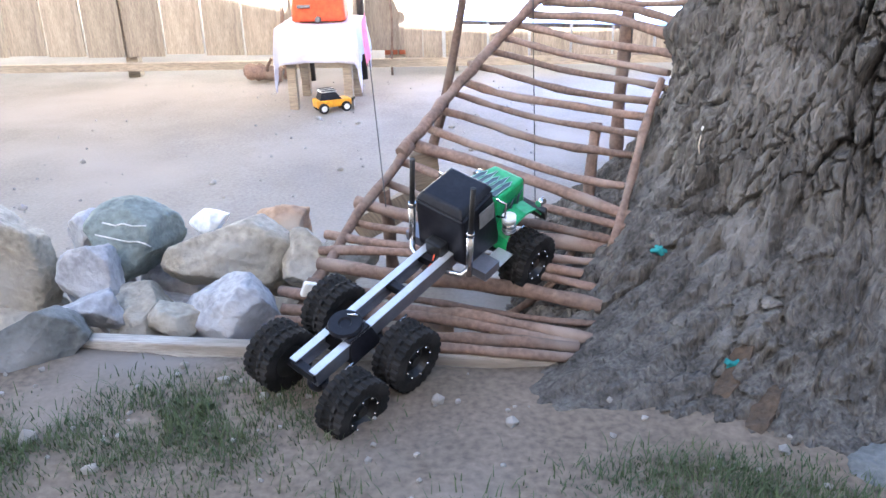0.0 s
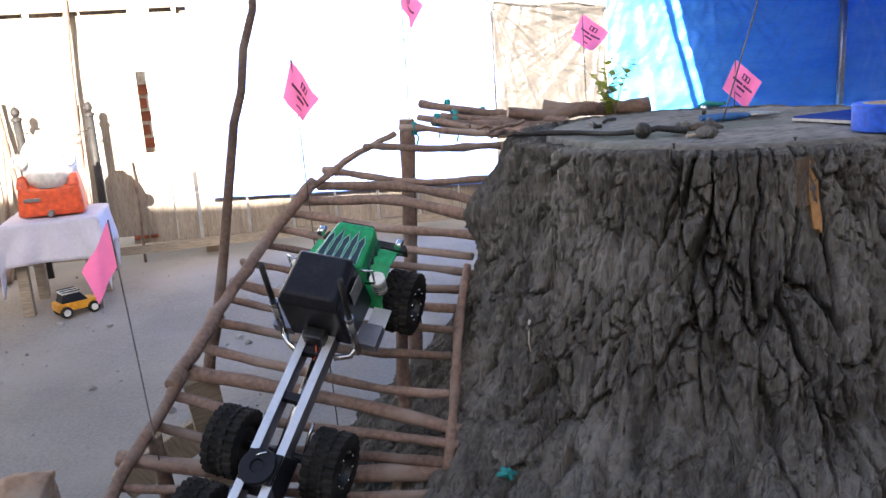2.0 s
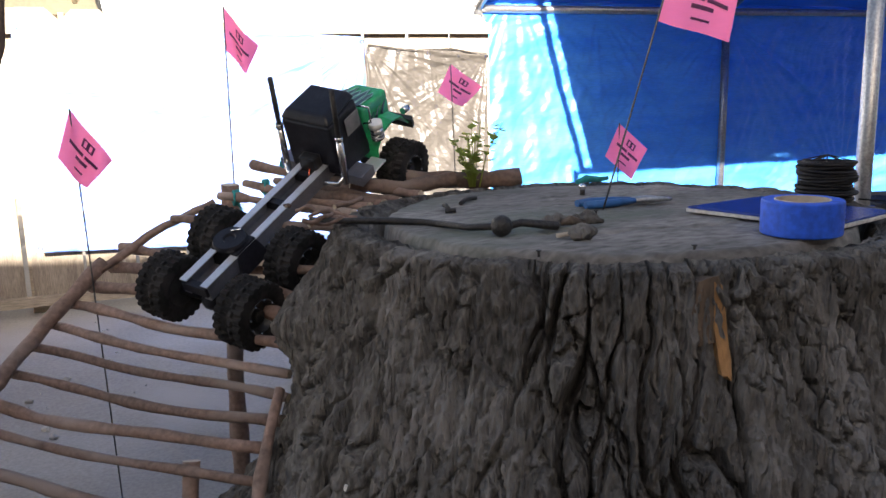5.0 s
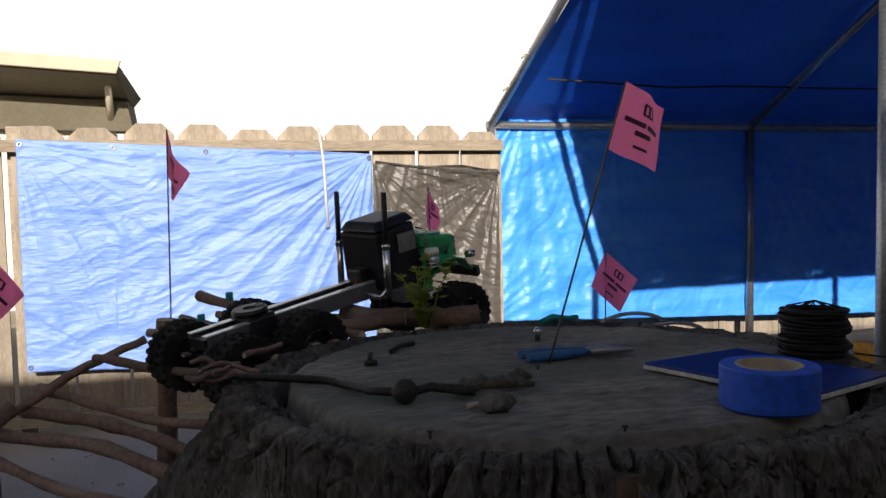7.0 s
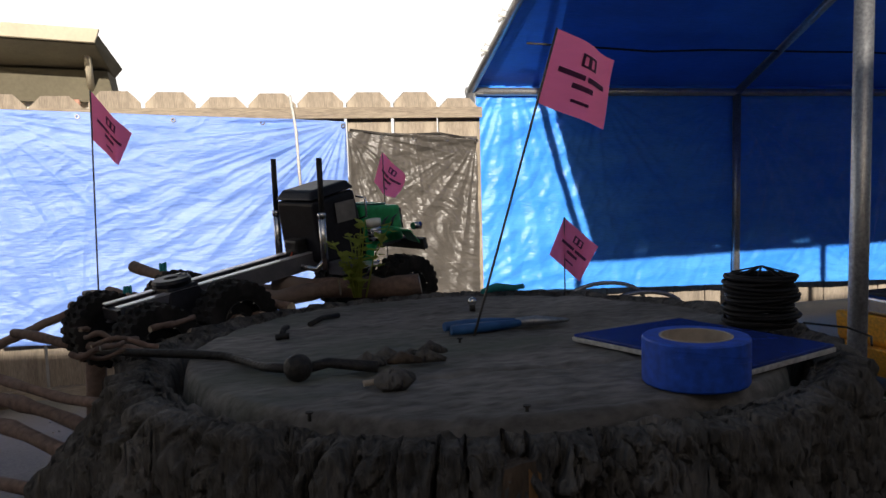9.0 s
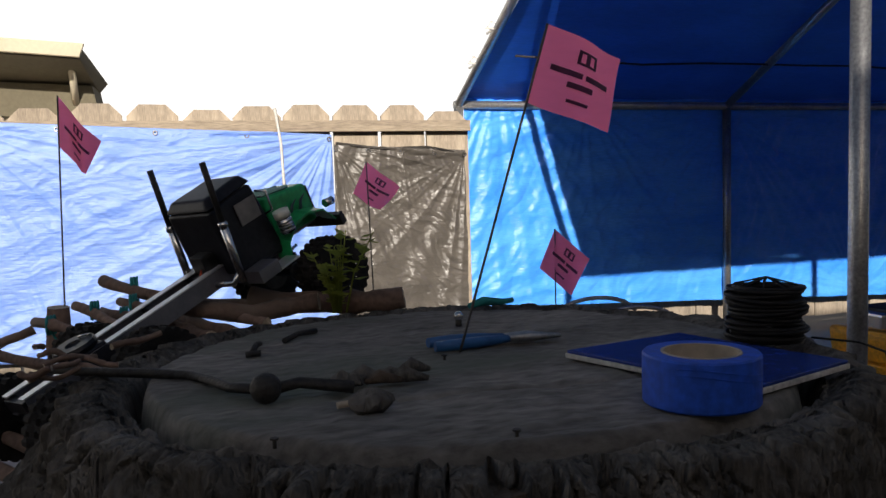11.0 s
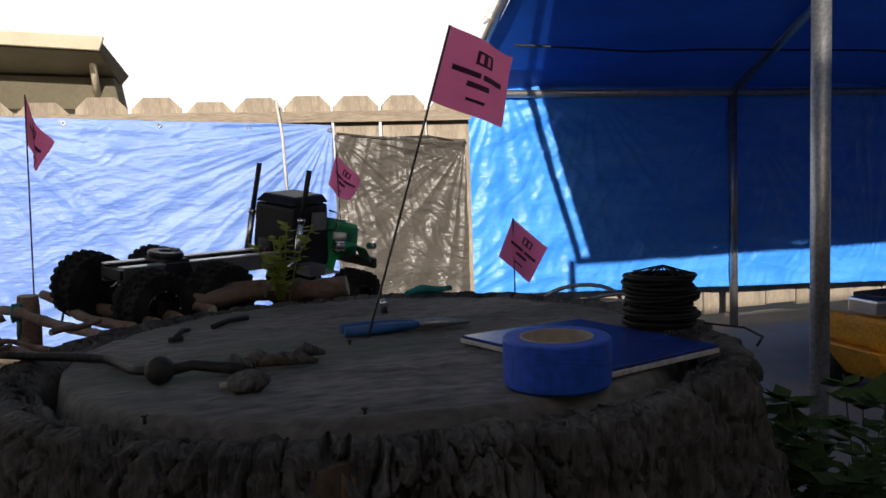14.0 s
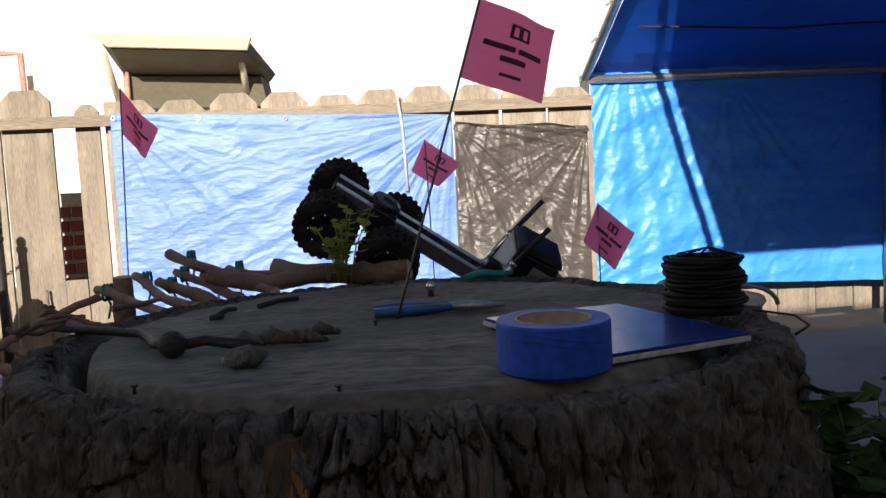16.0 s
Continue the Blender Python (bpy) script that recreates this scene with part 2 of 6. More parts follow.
STONES = {
    "grey": mat("grey_stone", (0.42, 0.42, 0.435), (0.27, 0.27, 0.285), 0.85, scale=12, fine=70, bump=0.8, dist=0.01, c3=(0.44, 0.44, 0.45)),
    "tan": mat("tan_stone", (0.43, 0.385, 0.315), (0.27, 0.24, 0.19), 0.85, scale=11, fine=70, bump=0.8, dist=0.01, c3=(0.40, 0.38, 0.34)),
    "dark": mat("dark_stone", (0.17, 0.175, 0.17), (0.11, 0.115, 0.11), 0.85, scale=11, fine=70, bump=0.8, dist=0.01, c3=(0.24, 0.24, 0.235)),
    "green": mat("green_stone", (0.22, 0.255, 0.235), (0.15, 0.175, 0.165), 0.8, scale=11, fine=70, bump=0.8, dist=0.01),
    "brown": mat("brown_stone", (0.40, 0.25, 0.15), (0.33, 0.22, 0.15), 0.85, scale=9, fine=60, bump=0.5, dist=0.008, c3=(0.42, 0.34, 0.26)),
    "white": mat("white_stone", (0.75, 0.74, 0.72), (0.66, 0.65, 0.63), 0.7, scale=9, fine=60, bump=0.2),
}


# ---- helpers of my own ----
def link(name, bm, material, parent=None, label="", smooth=False):
    me = bpy.data.meshes.new(name)
    if smooth:
        for f in bm.faces:
            f.smooth = True
    bm.to_mesh(me)
    bm.free()
    for m in (material if isinstance(material, (list, tuple)) else [material]):
        me.materials.append(m)
    ob = new(name, me)
    if parent is not None:
        ob.parent = parent
    if label:
        ob["label"] = label
    return ob


def part(name, bm, material, parent, label="", smooth=False):
    return link(name, bm, material, parent, label, smooth)


def thing(name, label, category, group="", kind="", at=None):
    ob = new(name)
    ob.empty_display_size = 0.05
    if at is not None:
        ob.matrix_basis = at
    return tagged(ob, label, category, group, kind)


def box(bm, x0, x1, y0, y1, z0, z1, bevel=0.0, m=None):
    vs = [bm.verts.new((x, y, z)) for z in (z0, z1) for x, y in ((x0, y0), (x1, y0), (x1, y1), (x0, y1))]
    fs = [bm.faces.new([vs[i] for i in q]) for q in ((3, 2, 1, 0), (4, 5, 6, 7), (0, 1, 5, 4), (1, 2, 6, 5), (2, 3, 7, 6), (3, 0, 4, 7))]
    if bevel:
        es = list({e for f in fs for e in f.edges})
        r = bmesh.ops.bevel(bm, geom=es, offset=bevel, segments=2, affect="EDGES", profile=0.6)
        vs = list({v for f in r["faces"] for v in f.verts} | {v for v in vs if v.is_valid})
    if m is not None:
        bmesh.ops.transform(bm, matrix=m, verts=[v for v in vs if v.is_valid])
    return vs


def cage(bm, lo, hi, bevel=0.0):
    """A box whose lower and upper four corners are given."""
    vs = [bm.verts.new(p) for p in (*lo, *hi)]
    fs = [bm.faces.new([vs[i] for i in q]) for q in ((3, 2, 1, 0), (4, 5, 6, 7), (0, 1, 5, 4), (1, 2, 6, 5), (2, 3, 7, 6), (3, 0, 4, 7))]
    if bevel:
        bmesh.ops.bevel(bm, geom=list({e for f in fs for e in f.edges}), offset=bevel, segments=3, affect="EDGES", profile=0.6)


def tube(bm, pts, radii, n=10, cap=True, wob=0.0, seed=0.0):
    """A round rod through the points, with uneven thickness when wob is set."""
    pts = [Vector(p) for p in pts]
    if not isinstance(radii, (list, tuple)):
        radii = [radii] * len(pts)
    rings, side = [], None
    for i, p in enumerate(pts):
        d = (pts[min(i + 1, len(pts) - 1)] - pts[max(i - 1, 0)]).normalized()
        if side is None:
            side = d.orthogonal().normalized()
        side = (side - d * side.dot(d)).normalized()
        up = d.cross(side)
        ring = []
        for k in range(n):
            a = 2 * math.pi * k / n
            r = radii[i] * (1 + wob * noise.noise((p.x * 25 + seed, p.y * 25 + math.cos(a), p.z * 25 + math.sin(a))))
            ring.append(bm.verts.new(p + (side * math.cos(a) + up * math.sin(a)) * r))
        rings.append(ring)
    for a, b in zip(rings, rings[1:]):
        for k in range(n):
            bm.faces.new((a[k], a[(k + 1) % n], b[(k + 1) % n], b[k])).smooth = True
    if cap:
        f0 = bm.faces.new(rings[0][::-1])
        f1 = bm.faces.new(rings[-1])
        return f0, f1


def disc_ring(bm, profile, n=32, axis="x"):
    """A turned shape: profile of (along the axis, radius)."""
    rings = []
    for h, r in profile:
        ring = []
        for k in range(n):
            a = 2 * math.pi * k / n
            c, s = r * math.cos(a), r * math.sin(a)
            ring.append(bm.verts.new((h, c, s) if axis == "x" else (c, s, h)))
        rings.append(ring)
    for a, b in zip(rings, rings[1:]):
        for k in range(n):
            bm.faces.new((a[k], a[(k + 1) % n], b[(k + 1) % n], b[k]))
    bmesh.ops.recalc_face_normals(bm, faces=bm.faces)
    return rings


def stick(name, parent, a, b, r, seed, bend=0.012, taper=0.8, material=None, label=""):
    """A peeled or barked branch from a to b, slightly bent, with knots."""
    rnd = random.Random(seed)
    a, b = Vector(a), Vector(b)
    d = b - a
    side = d.cross(Vector((0, 0, 1))).normalized() if abs(d.normalized().z) < 0.95 else Vector((1, 0, 0))
    up = side.cross(d).normalized()
    n = 13
    p1, p2, b1, b2 = rnd.uniform(0, 6), rnd.uniform(0, 6), rnd.uniform(-1, 1) * bend, rnd.uniform(-1, 1) * bend
    pts, rad = [], []
    for i in range(n):
        u = i / (n - 1)
        bow = math.sin(math.pi * u)
        pts.append(a + d * u + side * (bow * b1 + 0.22 * bend * math.sin(9 * u + p1)) + up * (bow * b2 + 0.22 * bend * math.sin(7 * u + p2)))
        rad.append(r * (1 + (taper - 1) * u) * (1 + 0.08 * math.sin(23 * u + p1) + (0.22 if rnd.random() < 0.13 else 0)))
    bm = bmesh.new()
    f0, f1 = tube(bm, pts, rad, 10, True, 0.25, seed * 3.1)
    f0.material_index = f1.material_index = 1
    return part(name, bm, [material or M_STICK, M_STICK_END], parent, label)


# ---- ground ----
NEAR_Z, FIELD_Z = 0.055, -0.09
STUMP_C, STUMP_TOP = Vector((0.80, 1.40, 0.0)), 0.61


def edge_y(x):
    return 1.075 - 0.06 * (x + 0.6)


def ground_z(x, y):
    u = min(max((y - edge_y(x) - 0.005) / 0.05, 0), 1)
    if x > 0.16:
        u *= max(0.0, 1 - (x - 0.16) / 0.25) + min(1.0, max(0.0, (y - 1.3) / 0.5)) * min(1.0, (x - 0.16) / 0.25)
    u = min(max(u, 0), 1)
    z = NEAR_Z + (FIELD_Z - NEAR_Z) * u
    if y < 5 and abs(x) < 6:
        z += 0.012 * noise.noise((x * 2.3, y * 2.3, 0)) + 0.005 * noise.noise((x * 9, y * 9, 3)) + 0.003 * noise.noise((x * 25, y * 25, 5))
    return z


def make_ground():
    def line(lo, hi, step, far):
        inner = [lo + step * i for i in range(int((hi - lo) / step) + 1)]
        return [-far, -40, -12, -6, -4] * (lo > -4) + inner + [hi + 1.5, hi + 5, 40, far]
    xs = line(-2.4, 3.2, 0.035, 400)
    ys = [-400, -40, -10, -3] + [-0.8 + 0.028 * i for i in range(int(5.2 / 0.028))] + [5.5, 8, 14, 40, 400]
    bm = bmesh.new()
    grid = [[bm.verts.new((x, y, ground_z(x, y))) for x in xs] for y in ys]
    for a, b in zip(grid, grid[1:]):
        for i in range(len(xs) - 1):
            f = bm.faces.new((a[i], a[i + 1], b[i + 1], b[i]))
            f.smooth = True
            x, y = (xs[i] + xs[i + 1]) / 2, a[i].co.y
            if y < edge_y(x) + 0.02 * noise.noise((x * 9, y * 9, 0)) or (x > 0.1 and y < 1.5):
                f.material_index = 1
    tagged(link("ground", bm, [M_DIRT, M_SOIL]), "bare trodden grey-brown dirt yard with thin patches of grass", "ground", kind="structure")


make_ground()


def make_grass():
    rnd = random.Random(4)
    bm = bmesh.new()
    patches = [(-0.36, 0.86, 0.20, 0.13, 900), (-0.62, 0.80, 0.16, 0.10, 350), (0.32, 0.74, 0.15, 0.08, 420), (0.44, 0.70, 0.12, 0.07, 250), (-0.2, 0.62, 0.4, 0.12, 500), (-0.8, 0.6, 0.3, 0.2, 300), (0.62, 0.62, 0.2, 0.1, 260)]
    for cx, cy, sx, sy, n in patches:
        for _ in range(n * 7):
            x, y = rnd.gauss(cx, sx * 0.5), rnd.gauss(cy, sy * 0.5)
            if y > edge_y(x) - 0.02 or (Vector((x, y, 0)) - STUMP_C).length < 0.62:
                continue
            if noise.noise((x * 11, y * 11, 2)) + 0.5 * noise.noise((x * 45, y * 45, 4)) < rnd.uniform(-0.55, 0.1):
                continue
            z, h, a = ground_z(x, y), rnd.uniform(0.005, 0.016) * rnd.choice((1, 1, 1, 1.7)), rnd.uniform(0, 6.28)
            w, lean = rnd.uniform(0.0006, 0.0012), rnd.uniform(0.2, 1.3) * h
            dx, dy = math.cos(a), math.sin(a)
            p = Vector((x, y, z - 0.002))
            s = Vector((-dy, dx, 0)) * w
            v = [bm.verts.new(q) for q in (p - s, p + s, p + s * 0.7 + Vector((dx * lean * 0.4, dy * lean * 0.4, h * 0.6)), p - s * 0.7 + Vector((dx * lean * 0.4, dy * lean * 0.4, h * 0.6)), p + Vector((dx * lean, dy * lean, h)))]
            bm.faces.new((v[0], v[1], v[2], v[3]))
            bm.faces.new((v[3], v[2], v[4]))
    tagged(link("grass", bm, M_GRASS), "thin short patches of dull green grass on dirt", "grass", kind="stuff")


make_grass()


def make_pebbles():
    rnd = random.Random(8)
    bm = bmesh.new()
    for i in range(420):
        x, y = (rnd.uniform(-1.6, 0.3), rnd.uniform(1.5, 3.9)) if i < 190 else (rnd.uniform(-0.9, 0.5), rnd.uniform(0.35, 1.02))
        s = rnd.uniform(0.002, 0.006) if rnd.random() < 0.9 else rnd.uniform(0.008, 0.014)
        r = bmesh.ops.create_icosphere(bm, subdivisions=1, radius=s, matrix=Matrix.Translation((x, y, ground_z(x, y) + s * 0.2)))
        for v in r["verts"]:
            v.co += Vector(noise.noise_vector(v.co * 300)) * s * 0.5
    tagged(link("pebbles", bm, mat("pebble", (0.42, 0.39, 0.35), (0.22, 0.2, 0.18), 0.9, scale=30)), "small loose pebbles and chips scattered on dirt", "pebbles", kind="stuff")


make_pebbles()


# ---- boundary: fence, tarps, house ----
FENCE_Y = 4.07


def picket_mesh(name, w, h, ear=0.045):
    bm = bmesh.new()
    pts = [(-w / 2, 0), (w / 2, 0), (w / 2, h - ear), (w / 2 - ear, h), (-w / 2 + ear, h), (-w / 2, h - ear)]
    fr = [bm.verts.new((x, 0, z)) for x, z in pts]
    bk = [bm.verts.new((x, 0.018, z)) for x, z in pts]
    bm.faces.new(fr)
    bm.faces.new(bk[::-1])
    for i in range(6):
        j = (i + 1) % 6
        bm.faces.new((fr[j], fr[i], bk[i], bk[j]))
    me = bpy.data.meshes.new(name)
    bm.to_mesh(me)
    bm.free()
    me.materials.append(M_FENCE)
    return me


def make_fence():
    fence = thing("fence", "weathered wooden board fence with dog-eared tops", "fence", kind="structure")
    rnd = random.Random(2)
    full, short = picket_mesh("picket", 0.189, 1.13), picket_mesh("picket", 0.085, 0.42, 0.002)
    narrow = picket_mesh("picket", 0.093, 1.12, 0.03)
    xs = [1.165 + 0.202 * i for i in range(-31, 30)]
    for x in xs:
        if x > 1.95:
            me = picket_mesh("picket", 0.196, 0.3, 0.002)
        else:
            me = full
        if -0.36 < x < -0.1:
            continue
        ob = new("picket", me)
        ob.parent = fence
        ob.location = (x, FENCE_Y + (0.33 if x > 1.95 else 0) + rnd.uniform(-0.004, 0.004), -0.03 + rnd.uniform(-0.015, 0.015) + (0.04 if x < -0.3 else 0))
        ob.rotation_euler = (0, radians(rnd.uniform(-0.5, 0.5)), 0)
    for x, me in ((-0.218, narrow), (-0.312, short)):
        ob = new("picket", me)
        ob.parent = fence
        ob.location = (x, FENCE_Y, -0.03)
    for z0, z1, y in ((1.0, 1.045, -0.022), (-0.05, -0.012, -0.035)):
        bm = bmesh.new()
        box(bm, -5.2, 1.86, FENCE_Y + y - 0.018, FENCE_Y + y + 0.018, z0, z1)
        part("rail", bm, M_RAIL, fence)
    bm = bmesh.new()
    box(bm, 1.90, 7.0, FENCE_Y + 0.36, FENCE_Y + 0.39, 0.19, 0.215)
    part("rail", bm, M_RAIL, fence)
    for x in (-3.2, -1.75, -0.125):
        bm = bmesh.new()
        box(bm, x - 0.03, x + 0.03, FENCE_Y + 0.024, FENCE_Y + 0.08, -0.12, 1.1)
        part("post", bm, M_RAIL, fence)


make_fence()


def sheet(name, x0, x1, z0l, z0r, z1l, z1r, y, material, label, category, folds, amp, nx=210, nz=130, sag=0.0, parent=None, seed=0.0, lean=10.0):
    """A hung plastic sheet with creases that pull towards its fixings."""
    cl, sl = math.cos(radians(lean)), math.sin(radians(lean))
    bm = bmesh.new()
    rows = []
    for j in range(nz + 1):
        v = j / nz
        row = []
        for i in range(nx + 1):
            u = i / nx
            x = x0 + (x1 - x0) * u
            top = z1l + (z1r - z1l) * u - sag * math.sin(math.pi * u)
            z = (z0l + (z0r - z0l) * u) * (1 - v) + top * v
            d = 0
            for fx, fz, k, w in folds:
                a = math.atan2(z - fz, x - fx)
                r = math.hypot(x - fx, z - fz)
                fan = 0.5 - abs(noise.noise((a * k, r * 0.8 + seed, fx))) + 0.22 * (0.5 - abs(noise.noise((a * k * 2.7, r * 2.2 + seed, fx + 3))))
                d += w * fan * min(1, r * 4) * math.exp(-r * 1.0)
            wx, wz = 0.05 * noise.noise((x * 6, z * 6 + seed, 9)), 0.05 * noise.noise((x * 6, z * 6 + seed, 12))
            q, t = (x + wx) * cl + (z + wz) * sl, (z + wz) * cl - (x + wx) * sl
            d += 0.34 * (0.5 - abs(noise.noise((q * 2.6 + seed, t * 11, 1.0)))) + 0.20 * (0.5 - abs(noise.noise((q * 7 + seed, t * 27, 2.0)))) + 0.12 * (0.5 - abs(noise.noise((q * 16 + seed, t * 52, 5.0))))
            d += 0.07 * (0.5 - abs(noise.noise(((x + wx) * 34 + seed, (z + wz) * 60, 2.0)))) + 0.5 * noise.noise((x * 2.5, z * 2 + seed, 4))
            row.append(bm.verts.new((x, y - 0.012 - amp * (0.6 + d), z)))
        rows.append(row)
    for a, b in zip(rows, rows[1:]):
        for i in range(nx):
            bm.faces.new((a[i], a[i + 1], b[i + 1], b[i])).smooth = True
    if parent is None:
        parent = thing(name, label, category)
        for u in (0.01, 0.25, 0.5, 0.75, 0.99):
            for e, z0, z1 in ((0, z0l, z0r), (1, z1l, z1r)):
                b2 = bmesh.new()
                disc_ring(b2, [(0.0, 0.005), (0.0, 0.010), (0.003, 0.009), (0.003, 0.005), (0.0, 0.005)], 14, "z")
                g = part("eyelet", b2, M_CHROME, parent, "metal eyelet")
                g.matrix_basis = pose(x0 + (x1 - x0) * u, y - 0.012 - amp * 1.3, z0 + (z1 - z0) * u + (0.018 if not e else -0.018) - sag * math.sin(math.pi * u) * e, 90, 0, 0)
        name = "sheet"
    ob = link(name, bm, material, parent)
    so = ob.modifiers.new("thickness", "SOLIDIFY")
    so.thickness = 0.0015
    return ob


sheet("tarp", -0.11, 1.245, 0.17, 0.11, 1.045, 0.985, FENCE_Y - 0.03, M_TARP, "pale blue woven tarp hung creased over a wooden fence", "tarp",
      [(1.245, 0.985, 6, 2.1), (-0.11, 1.04, 7, 0.8), (0.2, 0.2, 5, 0.5)], 0.025, nx=290, nz=210, seed=1.0, lean=12)
sheet("plastic_sheet", 1.25, 1.82, 0.10, 0.12, 0.945, 0.915, FENCE_Y - 0.028, M_GREY, "wrinkled grey-brown plastic sheet hung on a fence", "sheet",
      [(1.25, 0.95, 6, 1.2), (1.82, 0.9, 5, 0.9), (1.5, 1.3, 9, 0.7)], 0.030, nx=190, nz=200, seed=7.0, lean=-38)


def make_cords():
    for label, pts in (("white cord hanging over a tarp", [(1.02, FENCE_Y - 0.07, 1.09), (1.035, FENCE_Y - 0.092, 0.95), (1.04, FENCE_Y - 0.092, 0.8), (1.045, FENCE_Y - 0.092, 0.68)]),
                       ("dark edge cord along a hung sheet", [(1.26, FENCE_Y - 0.07, 0.95), (1.45, FENCE_Y - 0.075, 0.925), (1.65, FENCE_Y - 0.07, 0.93), (1.82, FENCE_Y - 0.07, 0.90)])):
        bm = bmesh.new()
        tube(bm, pts, 0.006, 6)
        tagged(link("cord", bm, M_PAGE if "white" in label else M_IRON), label, "cord")


make_cords()


def make_canopy():
    c = thing("canopy", "blue tarp carport canopy on a galvanised tube frame", "canopy")
    BX, BY, FY, EZ, RY, RZ, X1 = 1.89, 4.25, 1.92, 1.13, 3.08, 1.77, 8.0
    FZ = 1.25
    for x, y in ((BX, BY), (3.37, BY), (4.88, BY), (1.845, FY), (3.37, FY), (4.88, FY)):
        bm = bmesh.new()
        tube(bm, [(x, y, FIELD_Z - 0.02), (x, y, EZ if y > 3 else FZ)], 0.019 if y < 3 else 0.021, 16)
        part("post", bm, M_STEEL, c)
    for y in (BY, FY):
        bm = bmesh.new()
        ez = EZ if y > 3 else FZ
        tube(bm, [(BX - 0.02, y, ez), (X1, y, ez)], 0.019, 14)
        part("eave_tube", bm, M_STEEL, c)
    bm = bmesh.new()
    tube(bm, [(BX, RY, RZ), (X1, RY, RZ)], 0.019, 14)
    part("ridge_tube", bm, M_STEEL, c)
    for x in (BX, 3.37, 4.88):
        for y in (BY, FY):
            bm = bmesh.new()
            tube(bm, [(x, y, EZ if y > 3 else FZ), (x, RY, RZ)], 0.019, 14)
            part("rafter", bm, M_STEEL, c)
    bm = bmesh.new()
    tube(bm, [(BX + 0.14 + 0.31 * i, BY - 0.33 + 0.02 * math.sin(i * 1.7), EZ + 0.175 - 0.02 * abs(math.sin(i * 0.66)) + 0.006 * math.sin(i * 2.3)) for i in range(19)], 0.005, 7)
    part("purlin_cord", bm, M_IRON, c, "dark slack cord under the roof")
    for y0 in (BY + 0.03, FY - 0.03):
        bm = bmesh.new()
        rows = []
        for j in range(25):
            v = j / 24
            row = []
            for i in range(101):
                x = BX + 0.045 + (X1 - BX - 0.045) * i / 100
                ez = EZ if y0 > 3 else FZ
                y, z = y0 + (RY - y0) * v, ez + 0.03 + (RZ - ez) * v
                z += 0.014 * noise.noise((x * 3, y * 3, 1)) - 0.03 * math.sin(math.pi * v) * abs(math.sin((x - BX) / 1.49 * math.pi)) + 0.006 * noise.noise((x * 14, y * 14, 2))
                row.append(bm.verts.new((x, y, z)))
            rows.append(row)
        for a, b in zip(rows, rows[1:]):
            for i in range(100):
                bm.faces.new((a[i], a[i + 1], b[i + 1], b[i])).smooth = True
        # roof in the darkened blue, shade included; back sheet keeps the lit blue
        ob = part("roof_sheet", bm, M_CANOPY_SHADE, c)
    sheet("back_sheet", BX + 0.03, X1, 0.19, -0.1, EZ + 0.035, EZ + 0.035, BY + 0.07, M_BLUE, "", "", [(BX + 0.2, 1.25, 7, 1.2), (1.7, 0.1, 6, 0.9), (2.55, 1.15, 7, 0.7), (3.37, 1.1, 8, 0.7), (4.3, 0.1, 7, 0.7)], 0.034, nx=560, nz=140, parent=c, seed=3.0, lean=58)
    for x, y, z in ((BX - 0.03, BY - 0.02, 0.98), (BX - 0.035, BY - 0.03, 0.62), (BX - 0.03, 3.8, 1.40), (BX - 0.03, 4.0, 1.29)):
        bm = bmesh.new()
        tube(bm, [(x - 0.012, y, z - 0.03), (x + 0.035, y - 0.03, z), (x + 0.01, y, z + 0.02), (x - 0.02, y - 0.02, z - 0.01), (x + 0.03, y - 0.025, z - 0.015)], 0.005, 6)
        part("tie", bm, M_PAGE, c, "white knotted string")


make_canopy()


